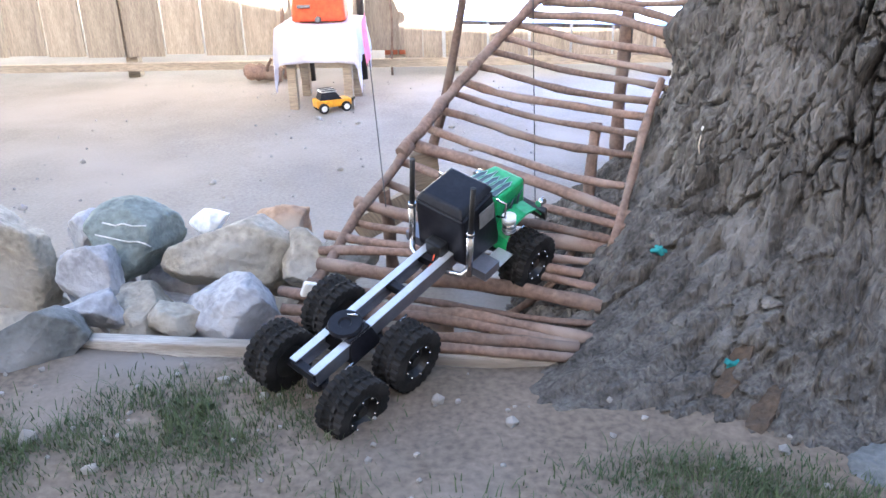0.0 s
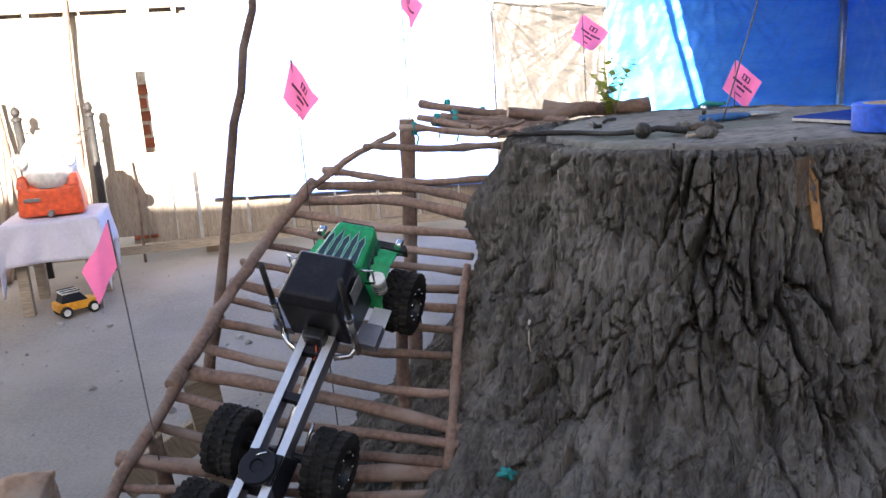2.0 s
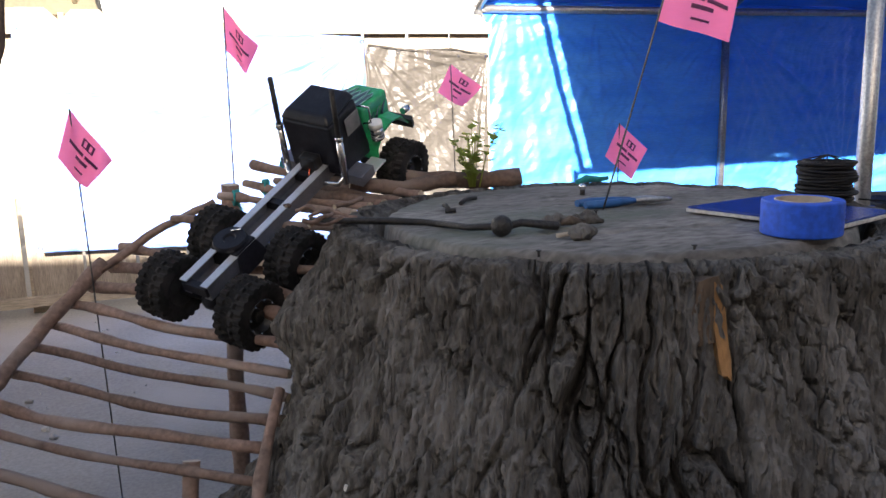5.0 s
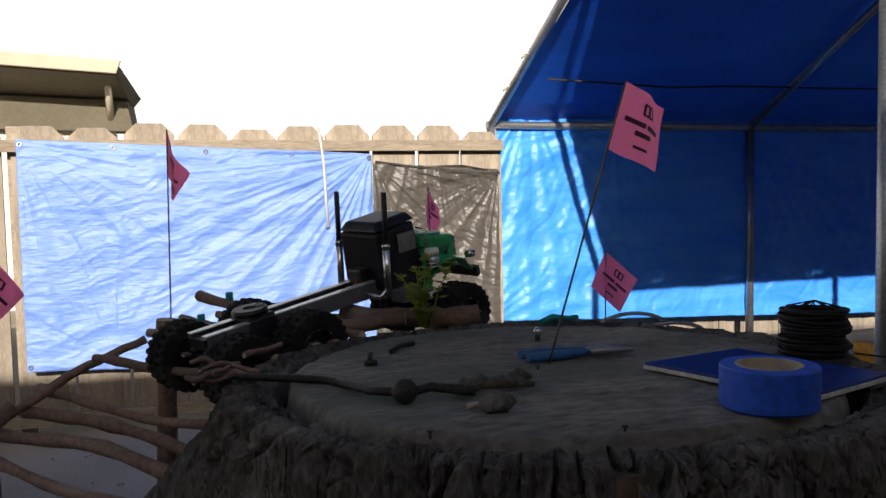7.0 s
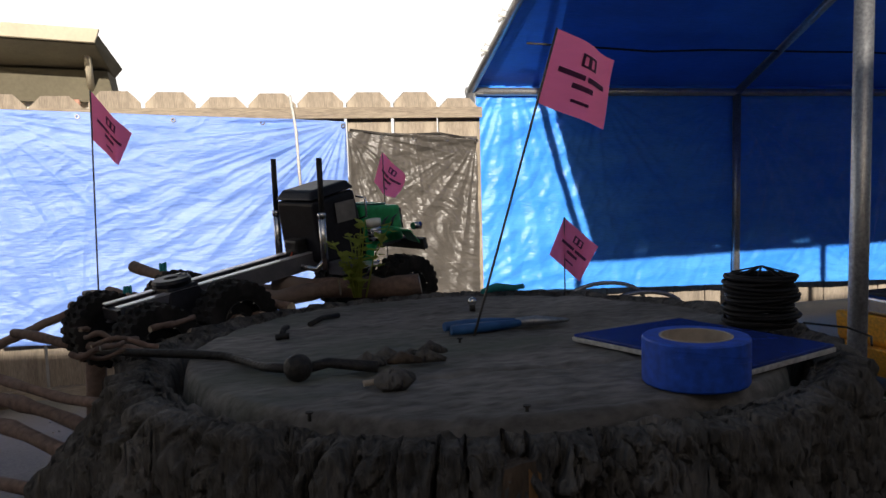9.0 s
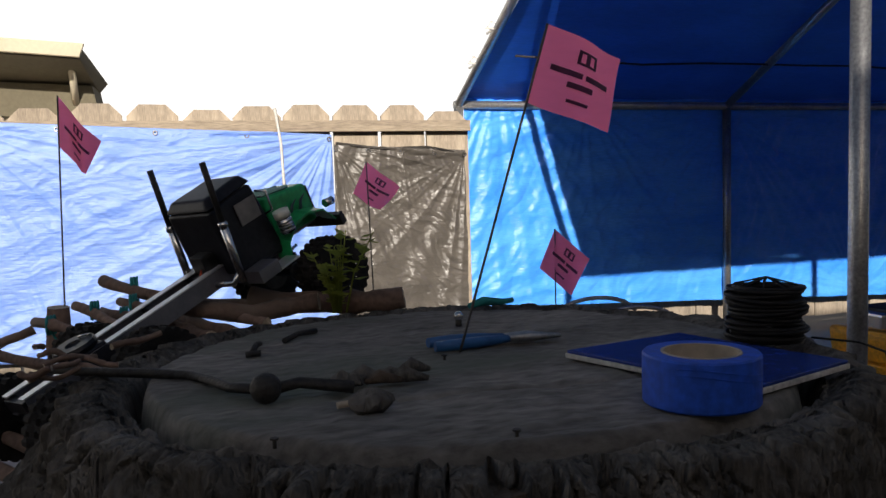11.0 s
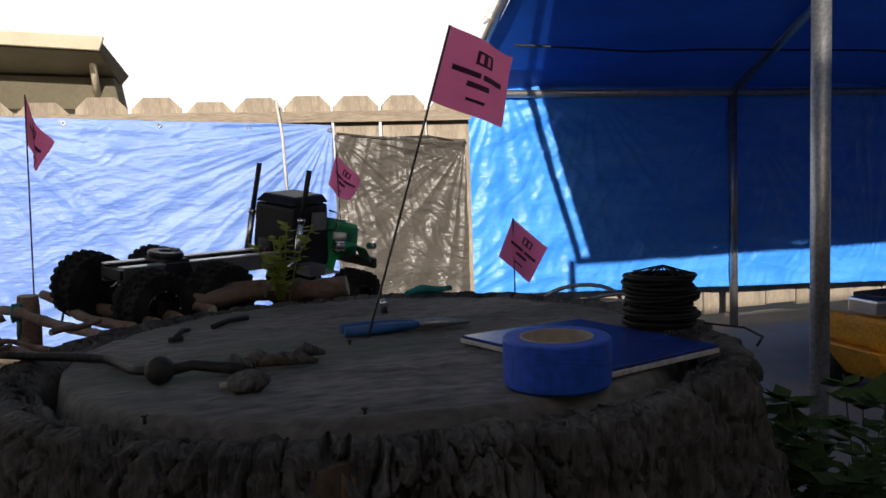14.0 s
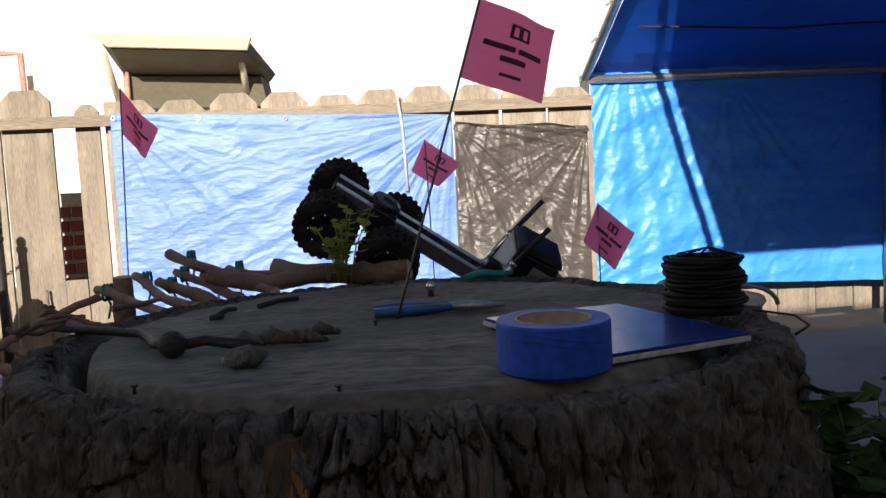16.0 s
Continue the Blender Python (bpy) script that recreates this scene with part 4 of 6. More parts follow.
def make_ramp():
    ramp = thing("stick_ramp", "rustic ramp of lashed brown sticks leaning on a stump", "ramp")
    rnd = random.Random(11)
    n = 30
    for i in range(n):
        u = i / (n - 1)
        if u > 0.82:
            break
        a, b = along(LEFT, u), along(RIGHT, min(1, u + rnd.uniform(-0.008, 0.008)))
        d = (b - a).normalized()
        a = a - d * rnd.uniform(0.0, 0.035)
        b = b + d * rnd.uniform(-0.01, 0.02)
        r = rnd.uniform(0.0062, 0.0095) if 3 < i else rnd.uniform(0.008, 0.010)
        if i in (5, 9, 12):
            r = 0.0125
        stick("rung", ramp, a, b, r, 100 + i, bend=0.014, taper=rnd.uniform(0.75, 1.1))
    top = (((0.366, 1.93, 0.599), (0.53, 1.655, 0.592)), ((0.417, 1.97, 0.614), (0.56, 1.675, 0.597)), ((0.45, 1.98, 0.601), (0.588, 1.69, 0.599)), ((0.475, 2.0, 0.614), (0.62, 1.70, 0.601)),
           ((0.518, 2.02, 0.602), (0.66, 1.723, 0.605)), ((0.45, 2.09, 0.638), (0.65, 1.80, 0.612)), ((0.558, 2.05, 0.608), (0.70, 1.79, 0.622)), ((0.285, 1.93, 0.565), (0.50, 1.645, 0.575)))
    for i, (a, b) in enumerate(top):
        stick("rung", ramp, a, b, 0.0068 + 0.0018 * (i % 3 == 2), 140 + i, bend=0.008, taper=1.05)
    for pts, r in (([(-0.29, 1.19, 0.055), (-0.20, 1.385, 0.175), (-0.105, 1.52, 0.27)], 0.010), ([(-0.125, 1.49, 0.262), (-0.035, 1.70, 0.33), (0.06, 1.838, 0.41), (0.17, 1.915, 0.505)], 0.0115), ([(0.16, 1.905, 0.49), (0.26, 1.945, 0.545), (0.36, 1.965, 0.585)], 0.007)):
        bm = bmesh.new()
        pts2 = []
        for a, b in zip(pts, pts[1:]):
            for k in range(6):
                pts2.append(Vector(a).lerp(Vector(b), k / 6) + Vector(noise.noise_vector(Vector(a) * 3 + Vector((k, 0, 0)))) * 0.004)
        pts2.append(Vector(pts[-1]))
        tube(bm, pts2, r, 10, True, 0.3)
        part("side_rail", bm, M_STICK, ramp)
    stick("side_rail", ramp, (0.262, 1.235, 0.165), (0.372, 1.48, 0.40), 0.0085, 77, bend=0.006)
    for a, b, r in (((0.392, 1.985, 0.612), (0.375, 1.99, -0.1), 0.017), ((0.258, 1.50, 0.315), (0.235, 1.40, -0.1), 0.011), ((-0.16, 1.45, 0.2), (-0.15, 1.47, -0.1), 0.012)):
        stick("post", ramp, a, b, r, int(r * 9000), bend=0.008, taper=1.0)
    bm = bmesh.new()
    box(bm, -0.028, 0.028, -0.008, 0.008, -0.36, 0.0, 0.002)
    ob = part("plank_post", bm, M_RAIL, ramp, "flat grey board post")
    ob.matrix_basis = pose(-0.085, 1.535, 0.25, 12, -8, 15)
    bm = bmesh.new()
    box(bm, -0.03, 0.03, -0.008, 0.008, -0.2, 0.0, 0.002)
    ob = part("plank_brace", bm, M_RAIL, ramp, "dark short board brace")
    ob.matrix_basis = pose(-0.06, 1.57, 0.16, 20, 60, 25)
    for k in range(7):
        bm = bmesh.new()
        p = Vector(top[k][0]).lerp(Vector(top[k][1]), 0.12 + 0.05 * (k % 3))
        for w in range(3):
            c = p + Vector((0.004 * w, 0.003 * w, 0))
            tube(bm, [c + Vector((0.0, 0.0125 * math.cos(q), 0.0125 * math.sin(q))) for q in [i * 0.7 for i in range(10)]], 0.0022, 5)
        tube(bm, [p, p + Vector((0.01, -0.008, -0.018)), p + Vector((0.004, -0.004, -0.04))], 0.002, 5)
        part("lashing", bm, M_TEAL, ramp, "teal string lashing")
    bm = bmesh.new()
    box(bm, -0.012, 0.012, -0.006, 0.006, -0.012, 0.016, 0.004)
    ob = part("tied_rag", bm, M_WHITEP, ramp, "scrap of white rag")
    ob.matrix_basis = pose(-0.265, 1.19, 0.105, 10, 20, 30)
    for k, (a, b) in enumerate((((-0.1, 1.2, -0.08), (0.2, 1.16, 0.1)), ((-0.02, 1.27, -0.08), (0.16, 1.2, 0.12)), ((0.05, 1.1, -0.05), (0.2, 1.3, 0.14)))):
        stick("brace", ramp, a, b, 0.008, 300 + k)


make_ramp()


def make_pole():
    p = thing("stick_pole", "tall thin crooked bare branch stuck upright", "pole")
    bm = bmesh.new()
    pts = [(-0.10, 1.70, -0.10), (-0.095, 1.71, 0.10), (-0.075, 1.72, 0.216), (-0.050, 1.72, 0.295), (-0.026, 1.72, 0.412), (0.007, 1.72, 0.582), (0.02, 1.72, 0.65), (0.040, 1.72, 0.707), (0.052, 1.722, 0.78), (0.075, 1.72, 0.845), (0.09, 1.73, 1.0), (0.12, 1.74, 1.25)]
    tube(bm, pts, [0.012, 0.0115, 0.011, 0.010, 0.009, 0.0085, 0.0085, 0.008, 0.0075, 0.007, 0.0065, 0.005], 10, True, 0.3)
    part("branch", bm, M_STICK, p)


make_pole()


# ---- flags ----
FLAGS = []


def make_flag(foot, tip, hang, wide, droop, seed, label, printed=True, swings=(), h=0.084, tuck=0.0, loose=0.0):
    """A wire from foot to tip; the vinyl hangs along its last part and blows to one side."""
    f = thing("marker_flag", label, "flag", "pink marker flags")
    foot, tip, hang = Vector(foot), Vector(tip), Vector(hang).normalized()
    bm = bmesh.new()
    tube(bm, [foot.lerp(tip, k / 8) for k in range(9)], 0.0013, 6)
    part("wire", bm, M_WIRE, f)
    up = (tip - foot).normalized()
    bm = bmesh.new()
    nu, nv = 16, 14
    nrm = up.cross(hang).normalized()
    flat = (hang - up * hang.dot(up)).normalized()
    edge = -up * math.cos(radians(loose)) - flat * math.sin(radians(loose))

    def at(u, v):
        w = wide * u * (1 - tuck * (1 - v) * u)
        fold = math.sin(u * 7 + seed + v * 1.5) * 0.006 * u + math.sin(u * 3.2 + seed * 2 + v * 2.5) * 0.009 * u
        return edge * (h * (1 - v)) + hang * w - Vector((0, 0, 1)) * (droop * u * u) + up * (tuck * 0.35 * h * u * u * (1 - v)) + nrm * fold
    rows = [[bm.verts.new(at(i / nu, j / nv)) for i in range(nu + 1)] for j in range(nv + 1)]
    for a, b in zip(rows, rows[1:]):
        for i in range(nu):
            bm.faces.new((a[i], a[i + 1], b[i + 1], b[i])).smooth = True
    ob = part("vinyl", bm, M_PINK, f)
    ob.location = tip
    FLAGS.append((ob, tip, up, swings))
    if printed:
        bm = bmesh.new()
        for u0, u1, v0, v1 in ((0.40, 0.44, 0.66, 0.84), (0.40, 0.66, 0.81, 0.84), (0.40, 0.66, 0.66, 0.69), (0.62, 0.66, 0.66, 0.84), (0.5, 0.56, 0.66, 0.84), (0.15, 0.5, 0.49, 0.56), (0.54, 0.88, 0.49, 0.56), (0.36, 0.66, 0.35, 0.42), (0.40, 0.64, 0.17, 0.21)):
            for side in (0.0009, -0.0009):
                k = 5
                lo = [bm.verts.new(at(u0 + (u1 - u0) * i / k, v0) + nrm * side) for i in range(k + 1)]
                hi = [bm.verts.new(at(u0 + (u1 - u0) * i / k, v1) + nrm * side) for i in range(k + 1)]
                for i in range(k):
                    bm.faces.new((lo[i], lo[i + 1], hi[i + 1], hi[i]))
        part("print", bm, M_INK, ob, "dark unreadable print")
    return f


make_flag((-0.147, 1.39, 0.17), (-0.197, 1.60, 0.52), (-0.5, -0.2, -0.84), 0.085, 0.01, 0.4, "pink vinyl flag drooping on a thin wire", False, ((0, 120), (0.4, 50), (0.8, 20), (1.5, 15), (2.5, 5), (3.5, 10), (5, -10), (16, 0)), 0.082, 0.25)
make_flag((0.168, 1.87, -0.1), (0.145, 1.878, 0.756), (0.55, 0.0, -0.83), 0.098, 0.0, 1.4, "pink vinyl marker flag on a wire by the ramp", True, ((0, 10), (1.5, 25), (2.5, 0), (3.5, -5), (4.2, 5), (5, -10), (7.5, 0), (12.5, -15), (16, 0)), 0.078, 0.3, 20)
make_flag((0.395, 1.97, 0.35), (0.406, 2.02, 0.925), (0.62, -0.2, -0.76), 0.088, 0.0, 2.4, "pink vinyl marker flag on a wire behind the ramp", True, ((0, 20), (4.0, 62), (4.5, 20), (5, 25), (7.5, 80), (8, 20), (8.5, 15), (9, 25), (9.5, 55), (12, 20), (12.5, 20), (13, 35), (13.5, 84), (14, 80), (14.5, 20), (15, 0), (15.5, 15), (16, 42)), 0.076, 0.3)
make_flag((0.955, 2.25, -0.1), (0.94, 2.27, 0.825), (0.75, -0.1, -0.55), 0.09, 0.0, 3.4, "pink vinyl marker flag on a wire behind the stump", True, ((0, 20), (4.0, 0), (5, 0), (7.5, 75), (8.5, 45), (9.5, 45), (11.9, 10), (12.5, 88), (13.2, 60), (14, 50), (14.5, 30), (15.0, 0), (15.5, -5), (16, 10)), 0.07, 0.25, 28)
make_flag((0.808, 1.41, 0.608), (0.911, 1.408, 0.935), (0.93, -0.1, -0.28), 0.105, 0.0, 0.9, "pink vinyl marker flag leaning from the stump top", True, ((0, 0), (5, -6), (7.5, 36), (8, 28), (8.5, 20), (9, 24), (9.5, 26), (12, 8), (12.5, 18), (13, 10), (13.5, 32), (14, 28), (14.5, 18), (15, 24), (15.5, 28), (16, 28)), 0.082)
make_flag((1.23, 2.03, 0.0), (1.213, 1.99, 0.69), (0.72, -0.1, -0.65), 0.085, 0.0, 4.4, "pink vinyl marker flag on a wire beside the stump", True, ((0, -10), (3.5, -25), (5, -15), (8.5, -18), (12.5, -12), (14, -15), (16, -14)), 0.076, 0.1, 22)


# ---- things on the stump ----
TOP = STUMP_TOP + 0.001


def make_logs():
    for a, b, r, lab in (((0.655, 1.83, TOP + 0.016), (0.852, 1.742, TOP + 0.014), 0.0145, "short brown log with a pale cut end"), ((0.56, 1.785, TOP + 0.012), (0.735, 1.752, TOP + 0.011), 0.0115, "thin brown log lying beside another")):
        ob = thing("log", lab, "log", "logs on the stump")
        stick("wood", ob, a, b, r, int(r * 10000), bend=0.01, taper=1.05)


make_logs()


def make_plant(name, base, height, n, spread, seed, label, size, leaf):
    p = thing(name, label, "plant")
    rnd = random.Random(seed)
    stems = []
    base = Vector(base)
    for k in range(n):
        a = rnd.uniform(0, 6.28)
        h = height * rnd.uniform(0.45, 1.0)
        d = Vector((math.cos(a), math.sin(a), 0)) * spread * rnd.uniform(0.2, 1)
        foot = base + Vector((d.x, d.y, 0)) * 0.25
        pts = [foot, foot + d * 0.3 + Vector((0, 0, h * 0.5)), foot + d + Vector((0, 0, h))]
        bm = bmesh.new()
        tube(bm, pts, [0.0014, 0.0011, 0.0007], 5)
        st = part("stem", bm, leaf, p)
        bm = bmesh.new()
        for m in range(int(h / 0.007)):
            u = rnd.uniform(0.15, 1)
            c = pts[0].lerp(pts[1], u * 2) if u < 0.5 else pts[1].lerp(pts[2], u * 2 - 1)
            a2, s = rnd.uniform(0, 6.28), size * rnd.uniform(0.6, 1.2)
            out = Vector((math.cos(a2), math.sin(a2), rnd.uniform(-0.2, 0.7))).normalized()
            side = out.cross(Vector((0, 0, 1))).normalized() * s * 0.42
            q = [c, c + out * s * 0.5 + side, c + out * s, c + out * s * 0.5 - side, c + out * s * 0.5 + Vector((0, 0, -s * 0.12))]
            v = [bm.verts.new(x) for x in q]
            bm.faces.new((v[0], v[1], v[4]))
            bm.faces.new((v[1], v[2], v[4]))
            bm.faces.new((v[2], v[3], v[4]))
            bm.faces.new((v[3], v[0], v[4]))
        part("foliage", bm, leaf, p)
    return p


make_plant("weed", (0.757, 1.728, TOP), 0.115, 10, 0.040, 3, "small yellow-green weed sprouting beside a log", 0.018, M_WEED)
# weeds beside the stump, with bushes added to stand in for the ground's deep shade
make_plant("bush", (1.26, 1.16, NEAR_Z), 0.52, 28, 0.09, 5, "dark green leafy weed beside the stump", 0.035, M_LEAF)
make_plant("bush", (1.36, 1.38, NEAR_Z), 0.44, 26, 0.12, 7, "dark green leafy weed beside the stump", 0.035, M_LEAF)
make_plant("bush", (1.34, 1.02, NEAR_Z), 0.46, 28, 0.12, 8, "dark green leafy weed beside the stump", 0.035, M_LEAF)
make_plant("bush", (1.30, 1.27, NEAR_Z), 0.46, 24, 0.10, 6, "dark green leafy weed beside the stump", 0.035, M_LEAF)


def make_tape():
    t = thing("tape_roll", "roll of blue masking tape lying flat on the stump", "tape roll", at=pose(0.912, 1.165, TOP - 0.0025, 0, 0, 0))
    bm = bmesh.new()
    disc_ring(bm, [(0.0, 0.030), (0.0, 0.0428), (0.0015, 0.0438), (0.0365, 0.0438), (0.038, 0.0428), (0.038, 0.030)], 64, "z")
    part("tape", bm, M_TAPE, t, smooth=False)
    bm = bmesh.new()
    disc_ring(bm, [(0.001, 0.0298), (0.0385, 0.0298), (0.0385, 0.0275), (0.001, 0.0275), (0.001, 0.0298)], 64, "z")
    part("core", bm, M_CARD, t, "cardboard core")
    bm = bmesh.new()
    for z, r in ((0.024, 0.0440), (0.029, 0.04405)):
        tube(bm, [(r * math.cos(a), r * math.sin(a), z + 0.004 * math.sin(a * 2)) for a in [(-2.6 + 0.08 * i) for i in range(24)]], 0.0004, 4)
    part("wrinkle", bm, M_TAPE, t)


make_tape()


def make_binder():
    b = thing("binder", "flat dark blue folder with a pale edge", "folder")
    c = [Vector((0.886, 1.335, 0)), Vector((0.955, 1.155, 0)), Vector((1.088, 1.195, 0)), Vector((1.03, 1.36, 0))]
    bm = bmesh.new()
    cage(bm, [(v.x, v.y, TOP + 0.001 - top_dip(v.x, v.y)) for v in c], [(v.x, v.y, TOP + 0.0055 - top_dip(v.x, v.y)) for v in c], 0.0008)
    part("paper_block", bm, M_PAGE, b, "pale edge")
    ctr = sum(c, Vector()) / 4
    o = [ctr + (v - ctr) * 0.985 for v in c]
    bm = bmesh.new()
    cage(bm, [(v.x, v.y, TOP + 0.0056 - top_dip(v.x, v.y)) for v in o], [(v.x, v.y, TOP + 0.0085 - top_dip(v.x, v.y)) for v in o], 0.0008)
    part("cover", bm, M_BOOK, b)


make_binder()


def make_coil():
    c = thing("wire_coil", "black coil of thin wire stood on the stump", "wire coil")
    rnd = random.Random(3)
    o = Vector((1.103, 1.318, TOP - top_dip(1.103, 1.318)))
    for k in range(32):
        bm = bmesh.new()
        r = 0.034 + rnd.uniform(-0.0035, 0.003)
        dx, dy = rnd.uniform(-0.003, 0.003), rnd.uniform(-0.003, 0.003)
        ax, ph = rnd.uniform(0, 0.003), rnd.uniform(0, 6)
        pts = [o + Vector((dx + r * math.cos(a), dy + r * math.sin(a), 0.003 + k * 0.0017 + ax * math.sin(a + ph))) for a in [2 * math.pi * i / 36 for i in range(39)]]
        tube(bm, pts, 0.0021, 6)
        part("turn", bm, M_COIL, c)
    for k in range(5):
        bm = bmesh.new()
        a = k * 1.3
        tube(bm, [o + Vector((0.03 * math.cos(a), 0.03 * math.sin(a), 0.054)), o + Vector((0.01, 0.01, 0.064)), o + Vector((0.033 * math.cos(a + 2), 0.033 * math.sin(a + 2), 0.057))], 0.001, 5)
        part("loose_end", bm, M_COIL, c)
    bm = bmesh.new()
    tube(bm, [o + Vector(v) for v in ((0.04, -0.02, 0.004), (0.06, -0.06, 0.004), (0.05, -0.1, 0.003), (0.02, -0.13, 0.003))], 0.0012, 5)
    part("loose_end", bm, M_COIL, c)


make_coil()


def make_pliers():
    p = thing("pliers", "pliers with blue grips lying on the stump", "pliers")
    for side in (-1, 1):
        bm = bmesh.new()
        tube(bm, [(0.785, 1.428 + 0.011 * side, TOP + 0.006), (0.81, 1.430 + 0.013 * side, TOP + 0.006), (0.84, 1.430 + 0.010 * side, TOP + 0.006), (0.868, 1.428 + 0.004 * side, TOP + 0.006)], [0.005, 0.0058, 0.0055, 0.004], 10)
        part("grip", bm, M_HANDLE, p, "blue rubber grip")
        bm = bmesh.new()
        tube(bm, [(0.866, 1.428 + 0.003 * side, TOP + 0.006), (0.89, 1.426 + 0.004 * side, TOP + 0.006), (0.925, 1.420 + 0.0015 * side, TOP + 0.005)], [0.0045, 0.0055, 0.002], 8)
        part("jaw", bm, M_STEEL, p)


make_pliers()


def make_rope():
    r = thing("winch_line", "dark cord with a round stopper knob on the stump", "cord")
    bm = bmesh.new()
    tube(bm, [(0.43, 1.50, TOP + 0.003), (0.456, 1.472, TOP + 0.004), (0.515, 1.43, TOP + 0.005), (0.551, 1.407, TOP + 0.004), (0.567, 1.375, TOP + 0.004), (0.578, 1.335, TOP + 0.006), (0.598, 1.30, TOP + 0.010)], 0.0042, 8, True, 0.3)
    part("line", bm, M_IRON, r)
    bm = bmesh.new()
    bmesh.ops.create_icosphere(bm, subdivisions=3, radius=0.0125, matrix=Matrix.Translation((0.603, 1.296, TOP + 0.0115)))
    part("knob", bm, M_IRON, r, smooth=True)
    bm = bmesh.new()
    tube(bm, [(0.61, 1.296, TOP + 0.01), (0.63, 1.30, TOP + 0.012), (0.65, 1.295, TOP + 0.009), (0.672, 1.29, TOP + 0.006)], 0.0048, 8, True, 0.3)
    part("line", bm, M_IRON, r)


make_rope()


def make_scraps():
    rnd = random.Random(21)
    w = thing("wood_scrap", "crumbly brown wood scrap on the stump", "wood")
    for k in range(7):
        bm = bmesh.new()
        x, y = 0.665 + 0.011 * k, 1.31 + rnd.uniform(-0.012, 0.014)
        tube(bm, [(x - 0.012, y + 0.004, TOP + 0.005), (x, y, TOP + 0.008 + rnd.uniform(0, 0.004)), (x + 0.018, y + rnd.uniform(-0.008, 0.008), TOP + 0.005)], [0.003, 0.006, 0.0025], 7, True, 0.9, k)
        part("splinter", bm, M_ROT if k == 3 else M_BARK, w)
    c = thing("wood_chunk", "small dark chunk of bark on the stump", "wood")
    bm = bmesh.new()
    bmesh.ops.create_icosphere(bm, subdivisions=2, radius=0.012, matrix=Matrix.Translation((0.672, 1.236, TOP + 0.008)) @ Matrix.Diagonal((1.5, 1, 0.8, 1)))
    for v in bm.verts:
        v.co += Vector(noise.noise_vector(v.co * 90)) * 0.004
    part("bark", bm, M_BARK, c)
    bm = bmesh.new()
    tube(bm, [(0.65, 1.252, TOP + 0.003), (0.685, 1.256, TOP + 0.004)], 0.003, 6)
    part("splinter", bm, M_CARD, c, "pale splinter")
    h = thing("hook", "small dark hooks joined on a line", "hook")
    for pts in ([(0.615, 1.485, TOP + 0.004), (0.622, 1.515, TOP + 0.006), (0.628, 1.535, TOP + 0.003)], [(0.608, 1.482, TOP + 0.003), (0.622, 1.478, TOP + 0.004)], [(0.655, 1.54, TOP + 0.003), (0.675, 1.57, TOP + 0.004), (0.698, 1.585, TOP + 0.003)]):
        bm = bmesh.new()
        tube(bm, pts, 0.0032, 7)
        part("link", bm, M_IRON, h)
    b = thing("ball_stud", "small shiny ball stud on the stump", "stud")
    bm = bmesh.new()
    bmesh.ops.create_icosphere(bm, subdivisions=3, radius=0.0058, matrix=Matrix.Translation((0.86, 1.55, TOP + 0.012)))
    part("ball", bm, M_CHROME, b, "chrome ball", True)
    bm = bmesh.new()
    tube(bm, [(0.86, 1.55, TOP), (0.86, 1.55, TOP + 0.008)], 0.004, 8)
    part("neck", bm, M_IRON, b)
    s = thing("string_scrap", "scrap of teal string on the stump edge", "string")
    bm = bmesh.new()
    tube(bm, [(0.92, 1.668, TOP + 0.004), (0.945, 1.682, TOP + 0.007), (0.97, 1.676, TOP + 0.004), (0.99, 1.684, TOP + 0.005)], [0.004, 0.0055, 0.004, 0.003], 7, True, 0.6)
    part("twist", bm, M_TEAL, s)
    for k, (x, y, z) in enumerate(((0.32, 1.145, 0.195), (0.395, 0.955, 0.10))):
        s = thing("string_scrap", "scrap of teal string caught on bark", "string")
        bm = bmesh.new()
        for q in range(5):
            d = Vector((rnd.uniform(-0.015, 0.015), rnd.uniform(-0.01, 0.005), rnd.uniform(-0.012, 0.012)))
            tube(bm, [Vector((x, y, z)) - d, Vector((x, y, z)) + Vector((0, -0.006, 0.003)), Vector((x, y, z)) + d], 0.004, 6, True, 0.5)
        part("twist", bm, M_TEAL, s)
    fl = thing("paint_fleck", "white fleck stuck to the bark", "fleck")
    bm = bmesh.new()
    bmesh.ops.create_icosphere(bm, subdivisions=2, radius=0.0032, matrix=Matrix.Translation((0.396, 1.244, 0.369)) @ Matrix.Diagonal((0.8, 0.7, 1.5, 1)))
    part("fleck", bm, M_WHITEP, fl)
    bm = bmesh.new()
    tube(bm, [(0.392, 1.236, 0.36), (0.388, 1.228, 0.345), (0.390, 1.224, 0.33)], 0.0012, 5)
    part("thread", bm, M_CARD, fl)
    tw = thing("twigs", "small pale broken twigs at the stump edge", "twigs")
    for k in range(9):
        a = Vector((0.43 + rnd.uniform(-0.03, 0.06), 1.50 + rnd.uniform(-0.06, 0.08), TOP + rnd.uniform(0.002, 0.012)))
        stick("twig", tw, a, a + Vector((rnd.uniform(-0.05, 0.05), rnd.uniform(-0.04, 0.04), rnd.uniform(-0.004, 0.01))), rnd.uniform(0.0018, 0.004), 700 + k, bend=0.006)
